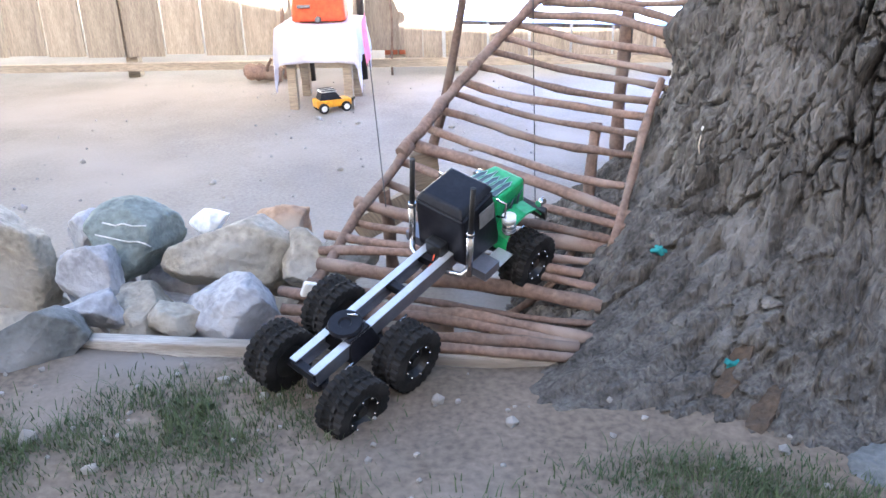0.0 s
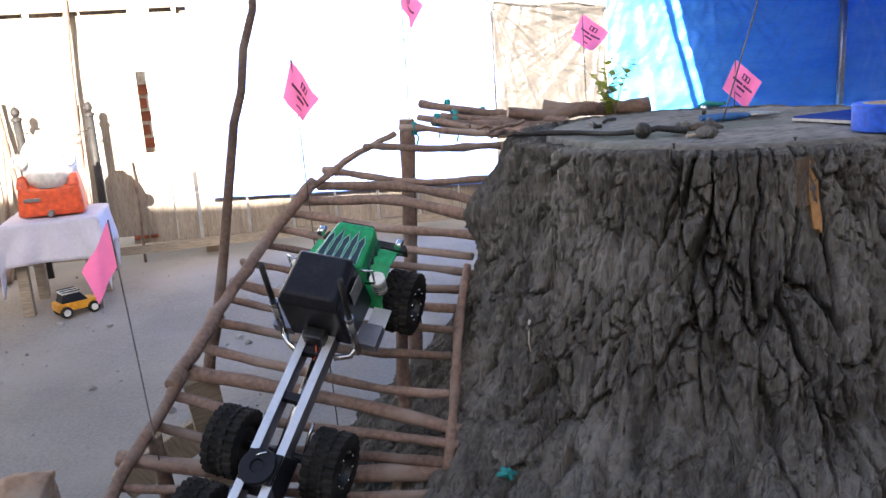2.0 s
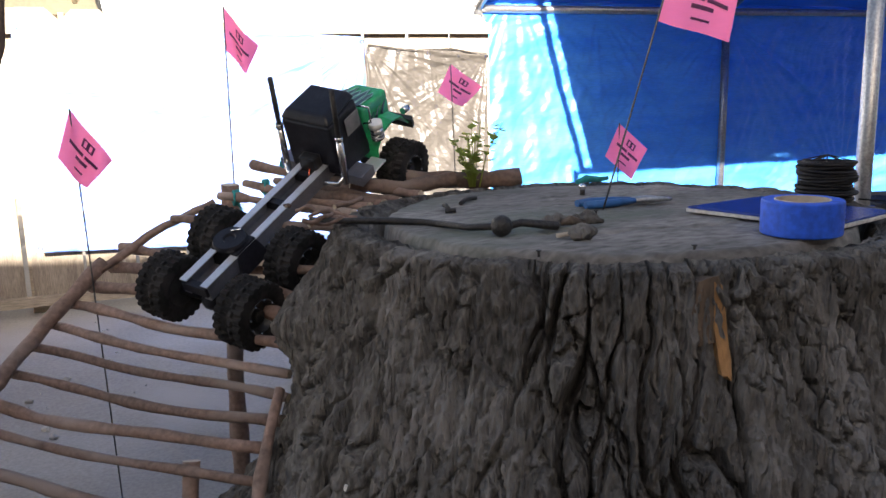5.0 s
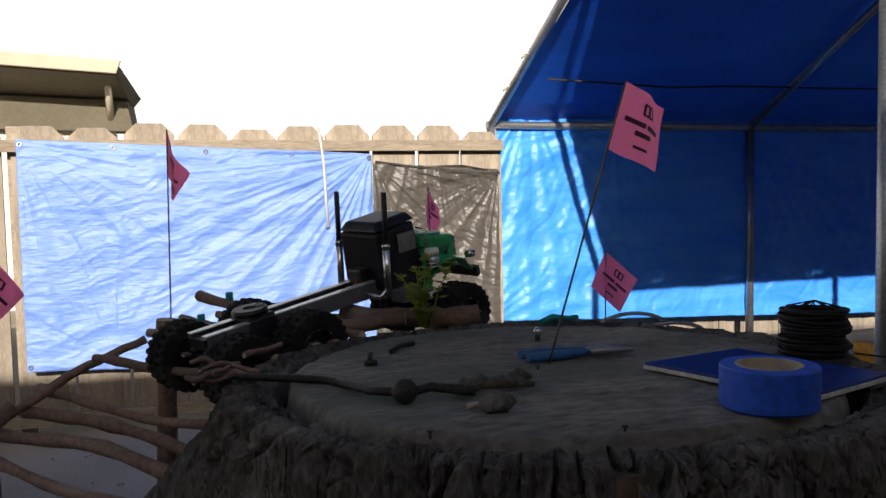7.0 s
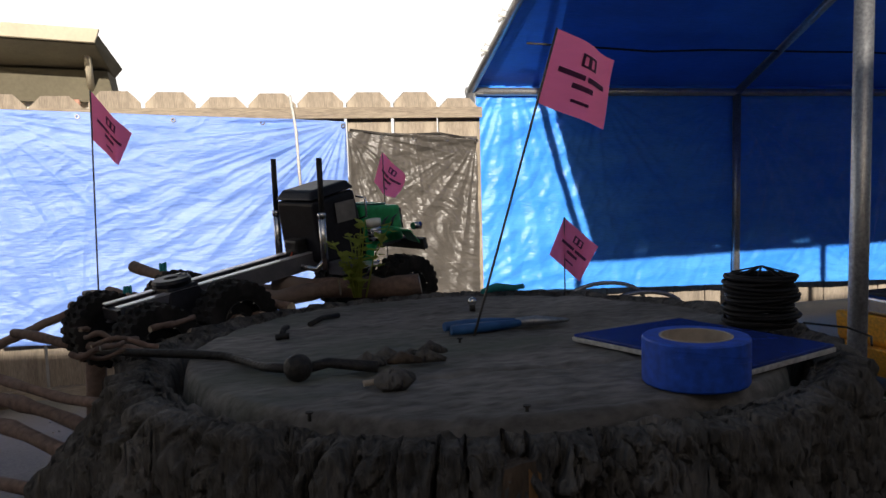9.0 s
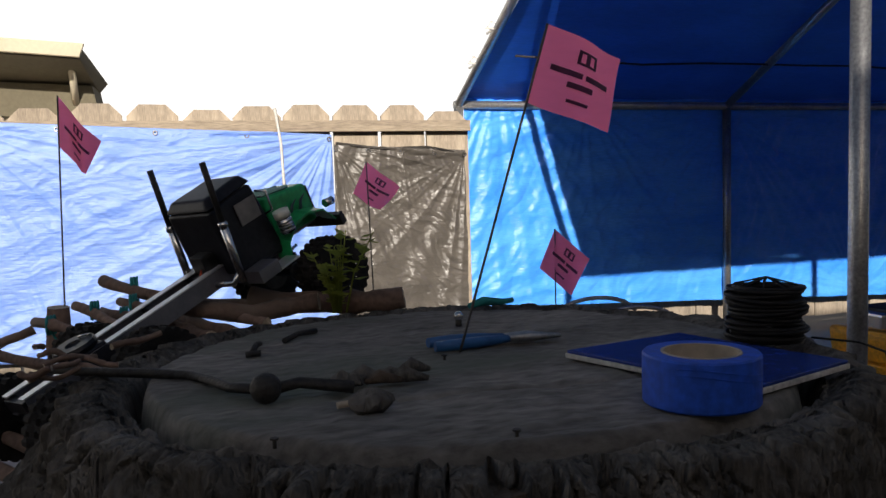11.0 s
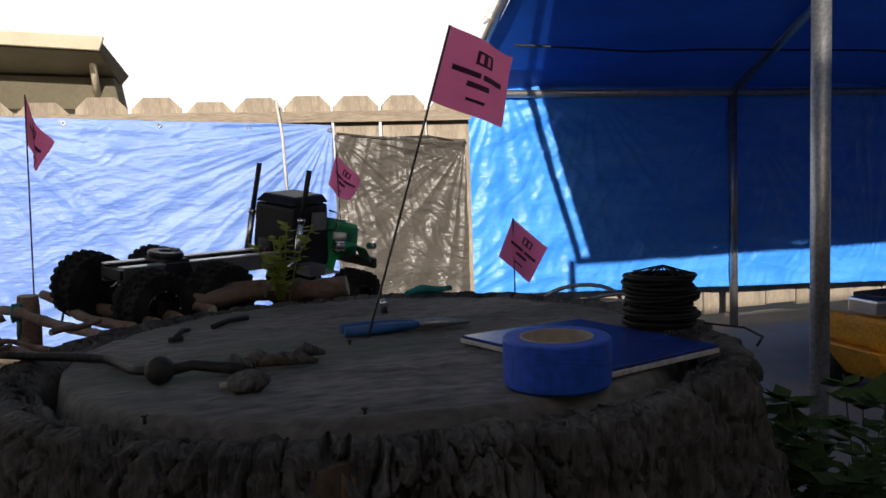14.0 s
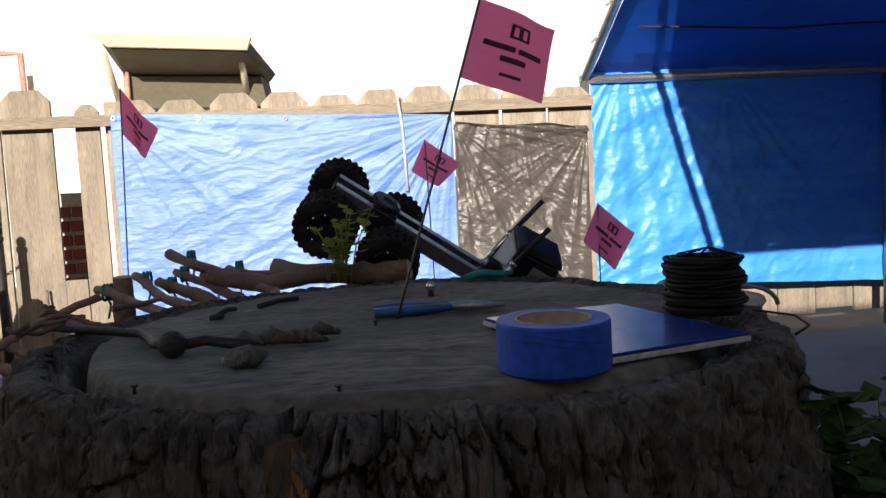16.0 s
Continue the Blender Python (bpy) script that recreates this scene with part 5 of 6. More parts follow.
    for x, y in ((0.747, 1.14), (0.594, 1.19), (0.785, 1.39)):
        nl = thing("nail", "small dark nail standing in the stump", "nail", "nails")
        bm = bmesh.new()
        disc_ring(bm, [(-0.004, 0.0014), (0.002, 0.0014), (0.002, 0.003), (0.0032, 0.003), (0.0032, 0.0001)], 10, "z")
        ob = part("shank", bm, M_IRON, nl)
        nl.matrix_basis = pose(x, y, TOP)


make_scraps()


# ---- far side of the yard ----
def make_table():
    t = thing("side_table", "small wooden table under a white cloth", "table")
    for x, y in ((-0.765, 3.36), (-0.53, 3.36), (-0.755, 3.58), (-0.525, 3.58)):
        bm = bmesh.new()
        box(bm, x - 0.018, x + 0.018, y - 0.018, y + 0.018, FIELD_Z - 0.01, 0.225)
        part("leg", bm, M_RAIL, t)
    bm = bmesh.new()
    box(bm, -0.80, -0.49, 3.32, 3.62, 0.225, 0.245, 0.003)
    part("tabletop", bm, M_RAIL, t)
    cl = thing("tablecloth", "white cloth draped over a small table", "tablecloth")
    bm = bmesh.new()
    cx, cy, n = -0.645, 3.47, 44
    rows = []
    for j in range(n + 1):
        row = []
        for i in range(n + 1):
            u, v = (i / n * 2 - 1), (j / n * 2 - 1)
            s = 0.315
            x, y = u * s, v * s
            hx, hy = 0.166, 0.157
            ox, oy = max(0, abs(x) - hx), max(0, abs(y) - hy)
            over = math.hypot(ox, oy)
            px = math.copysign(min(abs(x), hx) + 0.06 * ox, x)
            py = math.copysign(min(abs(y), hy) + 0.06 * oy, y)
            ang = math.atan2(y, x)
            wave = 0.008 * math.sin(ang * 14 + 1.3 * u) * min(1, over / 0.1)
            row.append(bm.verts.new((cx + px + wave * (ox > 0), cy + py + wave * (oy > 0), 0.252 - over * 0.92 - 0.07 * (abs(u * v) ** 3) + 0.003 * noise.noise((x * 20, y * 20, 1)))))
        rows.append(row)
    for a, b in zip(rows, rows[1:]):
        for i in range(n):
            bm.faces.new((a[i], a[i + 1], b[i + 1], b[i])).smooth = True
    ob = part("cloth", bm, M_CLOTH, cl)
    so = ob.modifiers.new("thickness", "SOLIDIFY")
    so.thickness = 0.002
    j = thing("drink_jug", "white plastic jug in an orange plastic stand", "jug", at=pose(0.02, 0, 0))
    bm = bmesh.new()
    cage(bm, [(-0.775, 3.38, 0.258), (-0.545, 3.38, 0.258), (-0.555, 3.54, 0.258), (-0.765, 3.54, 0.258)], [(-0.765, 3.39, 0.37), (-0.555, 3.39, 0.37), (-0.565, 3.53, 0.37), (-0.755, 3.53, 0.37)], 0.018)
    stand = part("stand", bm, M_ORANGE, j, "orange moulded stand")
    for x in (-0.745, -0.575):
        bm = bmesh.new()
        cage(bm, [(x - 0.022, 3.385, 0.36), (x + 0.022, 3.385, 0.36), (x + 0.022, 3.47, 0.36), (x - 0.022, 3.47, 0.36)], [(x - 0.014, 3.40, 0.405), (x + 0.014, 3.40, 0.405), (x + 0.014, 3.46, 0.405), (x - 0.014, 3.46, 0.405)], 0.008)
        part("corner", bm, M_ORANGE, j)
    bm = bmesh.new()
    tube(bm, [(-0.66, 3.377, 0.27), (-0.66, 3.355, 0.27)], [0.013, 0.010], 12)
    part("tap", bm, M_GREYP, j, "dark drain tap")
    bm = bmesh.new()
    box(bm, -0.745, -0.69, 3.374, 3.384, 0.315, 0.328, 0.003)
    part("label_slot", bm, M_GREYP, j, "dark slot")
    bm = bmesh.new()
    disc_ring(bm, [(0.36, 0.001), (0.36, 0.075), (0.40, 0.092), (0.46, 0.095), (0.50, 0.082), (0.535, 0.055), (0.548, 0.03), (0.56, 0.028), (0.56, 0.001)], 36, "z")
    ob = part("body", bm, M_WHITEP, j, "rounded white plastic body", True)
    ob.location = (-0.655, 3.455, 0)
    for x in (-0.735, -0.575):
        bm = bmesh.new()
        disc_ring(bm, [(0.0, 0.001), (0.0, 0.026), (0.012, 0.026), (0.012, 0.018), (0.006, 0.015), (0.006, 0.001)], 24, "z")
        ob = part("round_cap", bm, M_GREYP, j, "grey round cap")
        ob.matrix_basis = pose(x, 3.372, 0.462, 90, 0, 0)


make_table()


def wheel_mesh(bm, x, y, z, r, w, n=18):
    base = len(bm.verts)
    pr = [(-w / 2, r * 0.4), (-w / 2, r * 0.85), (-w / 2 * 0.7, r), (w / 2 * 0.7, r), (w / 2, r * 0.85), (w / 2, r * 0.4)]
    rings = [[bm.verts.new((x + h, y + q * math.cos(2 * math.pi * k / n), z + q * math.sin(2 * math.pi * k / n))) for k in range(n)] for h, q in pr]
    for a, b in zip(rings, rings[1:]):
        for k in range(n):
            bm.faces.new((a[k], a[(k + 1) % n], b[(k + 1) % n], b[k]))
    bm.faces.new(rings[0])
    bm.faces.new(rings[-1][::-1])


def make_toy():
    t = thing("toy_truck", "yellow toy truck with a white roof on dirt", "toy truck", at=pose(-0.595, 3.30, FIELD_Z, 0, 0, -62))
    bm = bmesh.new()
    cage(bm, [(-0.035, -0.075, 0.022), (0.035, -0.075, 0.022), (0.035, 0.075, 0.022), (-0.035, 0.075, 0.022)], [(-0.034, -0.075, 0.055), (0.034, -0.075, 0.055), (0.034, 0.075, 0.05), (-0.034, 0.075, 0.05)], 0.006)
    part("body", bm, M_YELLOW, t)
    bm = bmesh.new()
    cage(bm, [(-0.033, -0.06, 0.052), (0.033, -0.06, 0.052), (0.033, 0.035, 0.052), (-0.033, 0.035, 0.052)], [(-0.027, -0.05, 0.083), (0.027, -0.05, 0.083), (0.027, 0.01, 0.083), (-0.027, 0.01, 0.083)], 0.004)
    part("cabin", bm, M_BLACKP, t, "dark windows")
    bm = bmesh.new()
    box(bm, -0.029, 0.029, -0.052, 0.012, 0.083, 0.09, 0.002)
    part("roof", bm, M_WHITEP, t, "white roof")
    for x in (-0.03, 0.0, 0.03):
        bm = bmesh.new()
        box(bm, x - 0.003, x + 0.003, -0.05, 0.01, 0.0905, 0.093)
        part("roof_bar", bm, M_BLACKP, t)
    for x in (-0.036, 0.036):
        for y in (-0.048, 0.048):
            bm = bmesh.new()
            wheel_mesh(bm, x, y, 0.021, 0.021, 0.018)
            w = part("wheel", bm, M_TYRE, t)
            bm = bmesh.new()
            wheel_mesh(bm, x + (0.009 if x > 0 else -0.009), y, 0.021, 0.012, 0.003)
            part("hub", bm, M_WHITEP, w, "white hub")
    bm = bmesh.new()
    tube(bm, [(0.0, 0.074, 0.03), (0.0, 0.10, 0.045)], 0.006, 8)
    part("rear_arm", bm, M_IRON, t)


make_toy()


def make_stanchions():
    for x in (-0.545, -0.80):
        s = thing("iron_post", "black iron garden post with a ball top", "post", "black iron posts")
        bm = bmesh.new()
        tube(bm, [(0, 0, -0.03), (0, 0, 0.66)], 0.017, 10)
        part("shaft", bm, M_IRON, s)
        bm = bmesh.new()
        disc_ring(bm, [(0.655, 0.001), (0.655, 0.022), (0.668, 0.022), (0.672, 0.010), (0.685, 0.018), (0.70, 0.018), (0.712, 0.008), (0.715, 0.001)], 14, "z")
        part("finial", bm, M_IRON, s)
        s.matrix_basis = pose(x, 3.93, FIELD_Z + 0.01, 0, -2 if x < -0.7 else 0, 0)
    ch = thing("chain", "dark chain hung between two iron posts", "chain")
    n = 24
    for k in range(n):
        u = (k + 0.5) / n
        x, z = -0.80 + 0.255 * u, 0.535 - 0.20 * u * (1 - u)
        bm = bmesh.new()
        tube(bm, [(x + 0.009 * math.cos(a), 3.915 + 0.005 * math.sin(a) * (k % 2), z + 0.005 * math.sin(a) * (1 - k % 2)) for a in [i * 6.2832 / 8 for i in range(9)]], 0.0018, 5)
        part("chain_link", bm, M_IRON, ch)
    for k, (a, b, r) in enumerate((((-0.64, 3.96, FIELD_Z), (-0.585, 4.02, 1.05), 0.012), ((-0.60, 3.97, FIELD_Z), (-0.60, 4.02, 0.62), 0.009), ((-0.85, 3.96, FIELD_Z), (-0.905, 4.02, 0.66), 0.011), ((-0.94, 3.96, FIELD_Z), (-0.915, 4.02, 0.50), 0.010), ((-0.42, 4.02, FIELD_Z), (-0.42, 4.045, 0.36), 0.006))):
        s = thing("stick", "thin brown stick leaning on the fence", "stick", "leaning sticks")
        stick("branch", s, a, b, r, 500 + k)
    lg = thing("driftwood", "short dark twisted wood piece at the fence foot", "wood")
    stick("wood", lg, (-1.10, 3.9, FIELD_Z + 0.045), (-0.93, 3.88, FIELD_Z + 0.035), 0.04, 530, bend=0.02)
    stick("twig", lg, (-1.0, 3.87, FIELD_Z + 0.05), (-0.96, 3.82, FIELD_Z + 0.13), 0.008, 531)


make_stanchions()


def make_yard_machine():
    m = thing("yard_machine", "yellow engine-driven yard machine under a canopy", "machine", at=pose(3.1, 2.95, FIELD_Z))
    bm = bmesh.new()
    cage(bm, [(-0.17, -0.15, 0.18), (0.2, -0.15, 0.12), (0.2, 0.15, 0.12), (-0.17, 0.15, 0.18)], [(-0.19, -0.15, 0.30), (0.16, -0.15, 0.27), (0.16, 0.15, 0.27), (-0.19, 0.15, 0.30)], 0.03)
    part("hood", bm, M_YELLOW, m)
    bm = bmesh.new()
    cage(bm, [(-0.12, -0.12, 0.06), (0.05, -0.12, 0.04), (0.05, 0.12, 0.04), (-0.12, 0.12, 0.06)], [(-0.22, -0.13, 0.19), (0.06, -0.13, 0.16), (0.06, 0.13, 0.16), (-0.22, 0.13, 0.19)], 0.015)
    part("chute", bm, M_YELLOW, m)
    bm = bmesh.new()
    box(bm, -0.16, 0.10, -0.158, -0.15, 0.235, 0.262, 0.002)
    part("stripe", bm, M_BLACKP, m, "black stripe")
    bm = bmesh.new()
    box(bm, -0.10, 0.10, -0.10, 0.10, 0.29, 0.37, 0.01)
    part("engine", bm, M_IRON, m)
    bm = bmesh.new()
    box(bm, -0.16, -0.10, -0.08, 0.06, 0.30, 0.36, 0.01)
    part("cowl", bm, M_CHROME, m)
    bm = bmesh.new()
    tube(bm, [(0.18, -0.1, 0.15), (0.30, -0.1, 0.36), (0.40, -0.1, 0.55)], 0.022, 10)
    part("handle", bm, M_YELLOW, m)
    for x in (-0.08, 0.14):
        for y in (-0.14, 0.14):
            bm = bmesh.new()
            disc_ring(bm, [(-0.03, 0.02), (-0.03, 0.075), (-0.02, 0.085), (0.02, 0.085), (0.03, 0.075), (0.03, 0.02), (-0.03, 0.02)], 20, "x")
            ob = part("wheel", bm, M_TYRE, m)
            ob.matrix_basis = pose(x, y, 0.085, 0, 0, 90)


make_yard_machine()


def make_bucket():
    b = thing("wash_tub", "pale round tub with a hoop handle", "tub", at=pose(1.71, 2.62, FIELD_Z))
    bm = bmesh.new()
    disc_ring(bm, [(0.0, 0.001), (0.0, 0.10), (0.46, 0.13), (0.475, 0.14), (0.485, 0.135), (0.47, 0.12), (0.02, 0.095), (0.02, 0.001)], 36, "z")
    part("tub", bm, M_CARD, b, "", True)
    for s in (1, -1):
        bm = bmesh.new()
        tube(bm, [(0.135 * math.cos(a), 0.10 * s, 0.47 + 0.06 * math.sin(a)) for a in [math.pi * i / 12 for i in range(13)]], 0.006, 7)
        part("handle", bm, M_STEEL, b)


make_bucket()


# ---- six-wheeled model truck ----
TRUCK = [
    (0.0, -0.167, 0.959, 0.112, -39.7, 16.3, 12.4),
    (0.5, -0.055, 1.113, 0.114, -25.3, 35.6, 15.4),
    (1.0, -0.034, 1.2, 0.192, -17.0, 30.0, -4.8),
    (1.5, -0.026, 1.226, 0.209, -35.0, 33.1, 6.2),
    (2.0, 0.001, 1.229, 0.188, -39.0, 38.1, 12.3),
    (2.4, 0.032, 1.284, 0.226, -30.5, 39.4, 7.4),
    (3.0, 0.066, 1.368, 0.277, -15.9, 30.7, 2.5),
    (3.5, 0.116, 1.463, 0.33, -39.6, 31.4, 6.0),
    (4.0, 0.158, 1.499, 0.396, -43.5, 30.4, 7.1),
    (4.5, 0.231, 1.615, 0.437, -47.2, 32.4, 8.8),
    (5.0, 0.354, 1.698, 0.511, -55.5, 29.1, 11.3),
    (7.5, 0.502, 1.754, 0.592, -64.1, 8.2, 0.7),
    (8.0, 0.502, 1.754, 0.592, -64.1, 8.2, 0.7),
    (9.0, 0.502, 1.754, 0.592, -64.1, 8.2, 0.7),
    (11.9, 0.427, 1.683, 0.529, -51.0, 28.1, -6.0),
    (12.5, 0.569, 1.826, 0.594, -48.6, 4.6, 7.9),
    (13.0, 0.56, 1.769, 0.596, -46.6, 4.4, 8.2),
    (13.5, 0.588, 1.84, 0.619, -52.8, -1.4, 7.8),
    (14.0, 0.586, 1.842, 0.622, -52.6, -1.4, 8.0),
    (14.5, 0.535, 1.754, 0.611, -54.7, 1.3, 1.7),
    (15.0, 0.539, 1.778, 0.604, -53.2, 2.5, 0.3),
    (15.5, 0.65, 1.845, 0.697, -62.8, -22.7, -1.2),
    (16.0, 0.793, 1.939, 0.68, -85.1, -34.7, 24.3),
]
K = 1.01                                  # size of the model against its drawing
WHEEL_R = 0.0515
AXLES = ((-0.056, 0.0), (0.056, 0.0), (0.354, -0.038))
TRACK = 0.074


def make_wheel(parent, x, y, z):
    w = new("wheel")
    w.parent = parent
    w.location = (x, y, z)
    side = 1 if x > 0 else -1
    bm = bmesh.new()
    r, hw = WHEEL_R, 0.0235
    na, cols = 120, [-1.0, -0.98, -0.93, -0.5, -0.46, -0.38, -0.34, -0.02, 0.02, 0.34, 0.38, 0.46, 0.5, 0.93, 0.98, 1.0]
    rings = []
    for h, q in ((-0.9, 0.50), (-1.0, 0.62), (-1.0, 0.78)):
        rings.append([bm.verts.new((h * hw, q * r * math.cos(2 * math.pi * k / na), q * r * math.sin(2 * math.pi * k / na))) for k in range(na)])
    for i, cx in enumerate(cols):
        ring = []
        row = 0 if cx < -0.42 else 1 if cx < 0 else 2 if cx < 0.42 else 3
        groove = i in (0, 4, 5, 7, 8, 10, 11, 15)
        for k in range(na):
            block = (k + (2 if row % 2 else 0)) % 5 in (0, 1, 2) and not groove
            q = (0.975 if row in (0, 3) else 1.0) if block else (0.915 if 0 < i < 15 else 0.87)
            a = 2 * math.pi * (k + 0.6 * cx * (1 if row < 2 else -1)) / na
            ring.append(bm.verts.new((cx * hw, q * r * math.cos(a), q * r * math.sin(a))))
        rings.append(ring)
    for h, q in ((1.0, 0.78), (1.0, 0.62), (0.9, 0.50)):
        rings.append([bm.verts.new((h * hw, q * r * math.cos(2 * math.pi * k / na), q * r * math.sin(2 * math.pi * k / na))) for k in range(na)])
    for a, b in zip(rings, rings[1:]):
        for k in range(na):
            bm.faces.new((a[k], a[(k + 1) % na], b[(k + 1) % na], b[k]))
    bmesh.ops.recalc_face_normals(bm, faces=bm.faces)
    tyre = part("tyre", bm, M_TYRE, w, "knobbly black rubber tyre")
    bm = bmesh.new()
    disc_ring(bm, [(-hw * 0.9, 0.001), (-hw * 0.9, r * 0.52), (hw * 0.9, r * 0.52), (hw * 0.95, r * 0.50), (hw * 0.8, r * 0.47), (hw * 0.45, r * 0.40), (hw * 0.45, r * 0.18), (hw * 0.8, r * 0.16), (hw * 0.8, 0.001)], 28, "x")
    if side < 0:
        bmesh.ops.rotate(bm, verts=bm.verts, cent=(0, 0, 0), matrix=Matrix.Rotation(math.pi, 3, "Z"))
    rim = part("rim", bm, M_RIM, w, "black beadlock rim")
    bm = bmesh.new()
    for k in range(8):
        a = 2 * math.pi * k / 8
        bmesh.ops.create_icosphere(bm, subdivisions=1, radius=0.0019, matrix=Matrix.Translation((side * hw * 0.98, r * 0.48 * math.cos(a), r * 0.48 * math.sin(a))))
    part("bolts", bm, M_CHROME, w, "bright rim bolts")
    return w


def make_truck():
    t = thing("model_truck", "six-wheeled model truck, green flamed hood and bare chassis", "model truck")
    wheels = [make_wheel(t, sx * TRACK, y, z) for y, z in AXLES for sx in (-1, 1)]
    for sx in (-1, 1):
        bm = bmesh.new()
        box(bm, sx * 0.024 - 0.0012, sx * 0.024 + 0.0012, -0.07, 0.40, 0.022, 0.0435, 0)
        rail = part("chassis_rail", bm, M_ALU, t)
        bm = bmesh.new()
        box(bm, min(sx * 0.013, sx * 0.0252), max(sx * 0.013, sx * 0.0252), -0.072, 0.30, 0.0438, 0.0455, 0)
        part("rail_flange", bm, M_FLANGE, rail, "bright upper flange")
        bm = bmesh.new()
        box(bm, min(sx * 0.013, sx * 0.0252), max(sx * 0.013, sx * 0.0252), -0.072, 0.30, 0.020, 0.0217, 0)
        part("rail_flange", bm, M_ALU, rail)
    for y in (-0.068, 0.125, 0.20):
        bm = bmesh.new()
        box(bm, -0.0225, 0.0225, y - 0.006, y + 0.006, 0.026, 0.041, 0.001)
        part("crossmember", bm, M_BLACKP, t)
    bm = bmesh.new()
    cage(bm, [(-0.034, -0.012, 0.01), (0.034, -0.012, 0.01), (0.034, 0.05, 0.01), (-0.034, 0.05, 0.01)], [(-0.024, -0.004, 0.05), (0.024, -0.004, 0.05), (0.024, 0.038, 0.05), (-0.024, 0.038, 0.05)], 0.003)
    part("gearbox", bm, M_BLACKP, t, "black gear housing")
    bm = bmesh.new()
    disc_ring(bm, [(0.050, 0.001), (0.050, 0.025), (0.055, 0.026), (0.059, 0.024), (0.059, 0.010), (0.056, 0.008), (0.056, 0.001)], 28, "z")
    hitch = part("hitch_plate", bm, M_BLACKP, t, "round black fifth-wheel plate")
    hitch.location = (0, 0.014, 0)
    bm = bmesh.new()
    tube(bm, [(-0.006, 0.012, 0.0605), (0.0, 0.016, 0.061), (0.007, 0.020, 0.0605)], 0.0015, 6)
    part("release_lever", bm, M_CHROME, hitch)
    for y, z in AXLES:
        bm = bmesh.new()
        tube(bm, [(-TRACK, y, z), (TRACK, y, z)], 0.0065, 10)
        ax = part("axle", bm, M_BLACKP, t)
        bm = bmesh.new()
        bmesh.ops.create_icosphere(bm, subdivisions=2, radius=0.016, matrix=Matrix.Translation((0.005, y, z)))
        part("differential", bm, M_BLACKP, ax, "", True)
        for sx in (-1, 1):
            bm = bmesh.new()
            tube(bm, [(sx * 0.034, y + 0.006, z + 0.004), (sx * 0.036, y + 0.03, z + 0.02), (sx * 0.036, y + 0.045, z + 0.022)], 0.0026, 6)
            part("link_rod", bm, M_CHROME, ax, "bright link rod")
    bm = bmesh.new()
    tube(bm, [(0, 0.06, 0.012), (0, 0.20, 0.024)], 0.0042, 10)
    part("drive_shaft", bm, M_CHROME, t, "bright drive shaft")
    # cab
    bm = bmesh.new()
    cage(bm, [(-0.049, 0.226, 0.028), (0.049, 0.226, 0.028), (0.049, 0.315, 0.018), (-0.049, 0.315, 0.018)], [(-0.047, 0.224, 0.120), (0.047, 0.224, 0.120), (0.043, 0.305, 0.126), (-0.043, 0.305, 0.126)], 0.006)
    cab = part("cab", bm, M_BLACKP, t, "glossy black cab")
    bm = bmesh.new()
    cage(bm, [(-0.0475, 0.222, 0.1215), (0.0475, 0.222, 0.1215), (0.043, 0.309, 0.1275), (-0.043, 0.309, 0.1275)], [(-0.038, 0.232, 0.136), (0.038, 0.232, 0.136), (0.035, 0.300, 0.141), (-0.035, 0.300, 0.141)], 0.005)
    part("roof", bm, M_BLACKP, cab)
    for sx in (-1, 1):
        bm = bmesh.new()
        box(bm, sx * 0.0487 - 0.0008, sx * 0.0487 + 0.0008, 0.262, 0.298, 0.082, 0.112, 0.0005)
        part("window", bm, M_GREYP, cab, "dark side window")
        bm = bmesh.new()
        tube(bm, [(sx * 0.05, 0.302, 0.115), (sx * 0.066, 0.306, 0.112), (sx * 0.066, 0.304, 0.085), (sx * 0.05, 0.304, 0.08)], 0.0018, 6)
        part("mirror", bm, M_CHROME, cab)
    bm = bmesh.new()
    box(bm, -0.016, 0.016, 0.206, 0.226, 0.03, 0.066, 0.004)
    part("battery_box", bm, M_RIM, t)
    for k, c in enumerate((M_ORANGE, M_IRON)):
        bm = bmesh.new()
        tube(bm, [(0.004 + 0.006 * k, 0.205, 0.048), (0.006 + 0.006 * k, 0.196, 0.038), (0.002, 0.19, 0.03)], 0.0013, 5)
        part("lead", bm, c, t)
    # hood with flames
    bm = bmesh.new()
    cage(bm, [(-0.037, 0.315, 0.03), (0.037, 0.315, 0.03), (0.034, 0.402, 0.025), (-0.034, 0.402, 0.025)], [(-0.041, 0.316, 0.098), (0.041, 0.316, 0.098), (0.030, 0.405, 0.082), (-0.030, 0.405, 0.082)], 0.007)
    hood = part("hood", bm, M_GREEN, t, "glossy green hood")

    def hood_z(y):
        return 0.0985 - 0.016 * (y - 0.316) / 0.089
    for k in range(5):
        x = -0.027 + 0.0135 * k
        bm = bmesh.new()
        tipy = 0.378 + 0.010 * (k % 2)
        ol = [(x - 0.0062, 0.322), (x - 0.0045, 0.352), (x - 0.0055, 0.365), (x, tipy), (x + 0.0055, 0.365), (x + 0.0045, 0.352), (x + 0.0062, 0.322)]
        vs = [bm.verts.new((px * (1 - 1.6 * (py - 0.316)), py, hood_z(py) + 0.0012)) for px, py in ol]
        bm.faces.new(vs[::-1])
        ex = bmesh.ops.extrude_face_region(bm, geom=bm.faces[:])
        bmesh.ops.translate(bm, vec=(0, 0, -0.002), verts=[v for v in ex["geom"] if isinstance(v, bmesh.types.BMVert)])
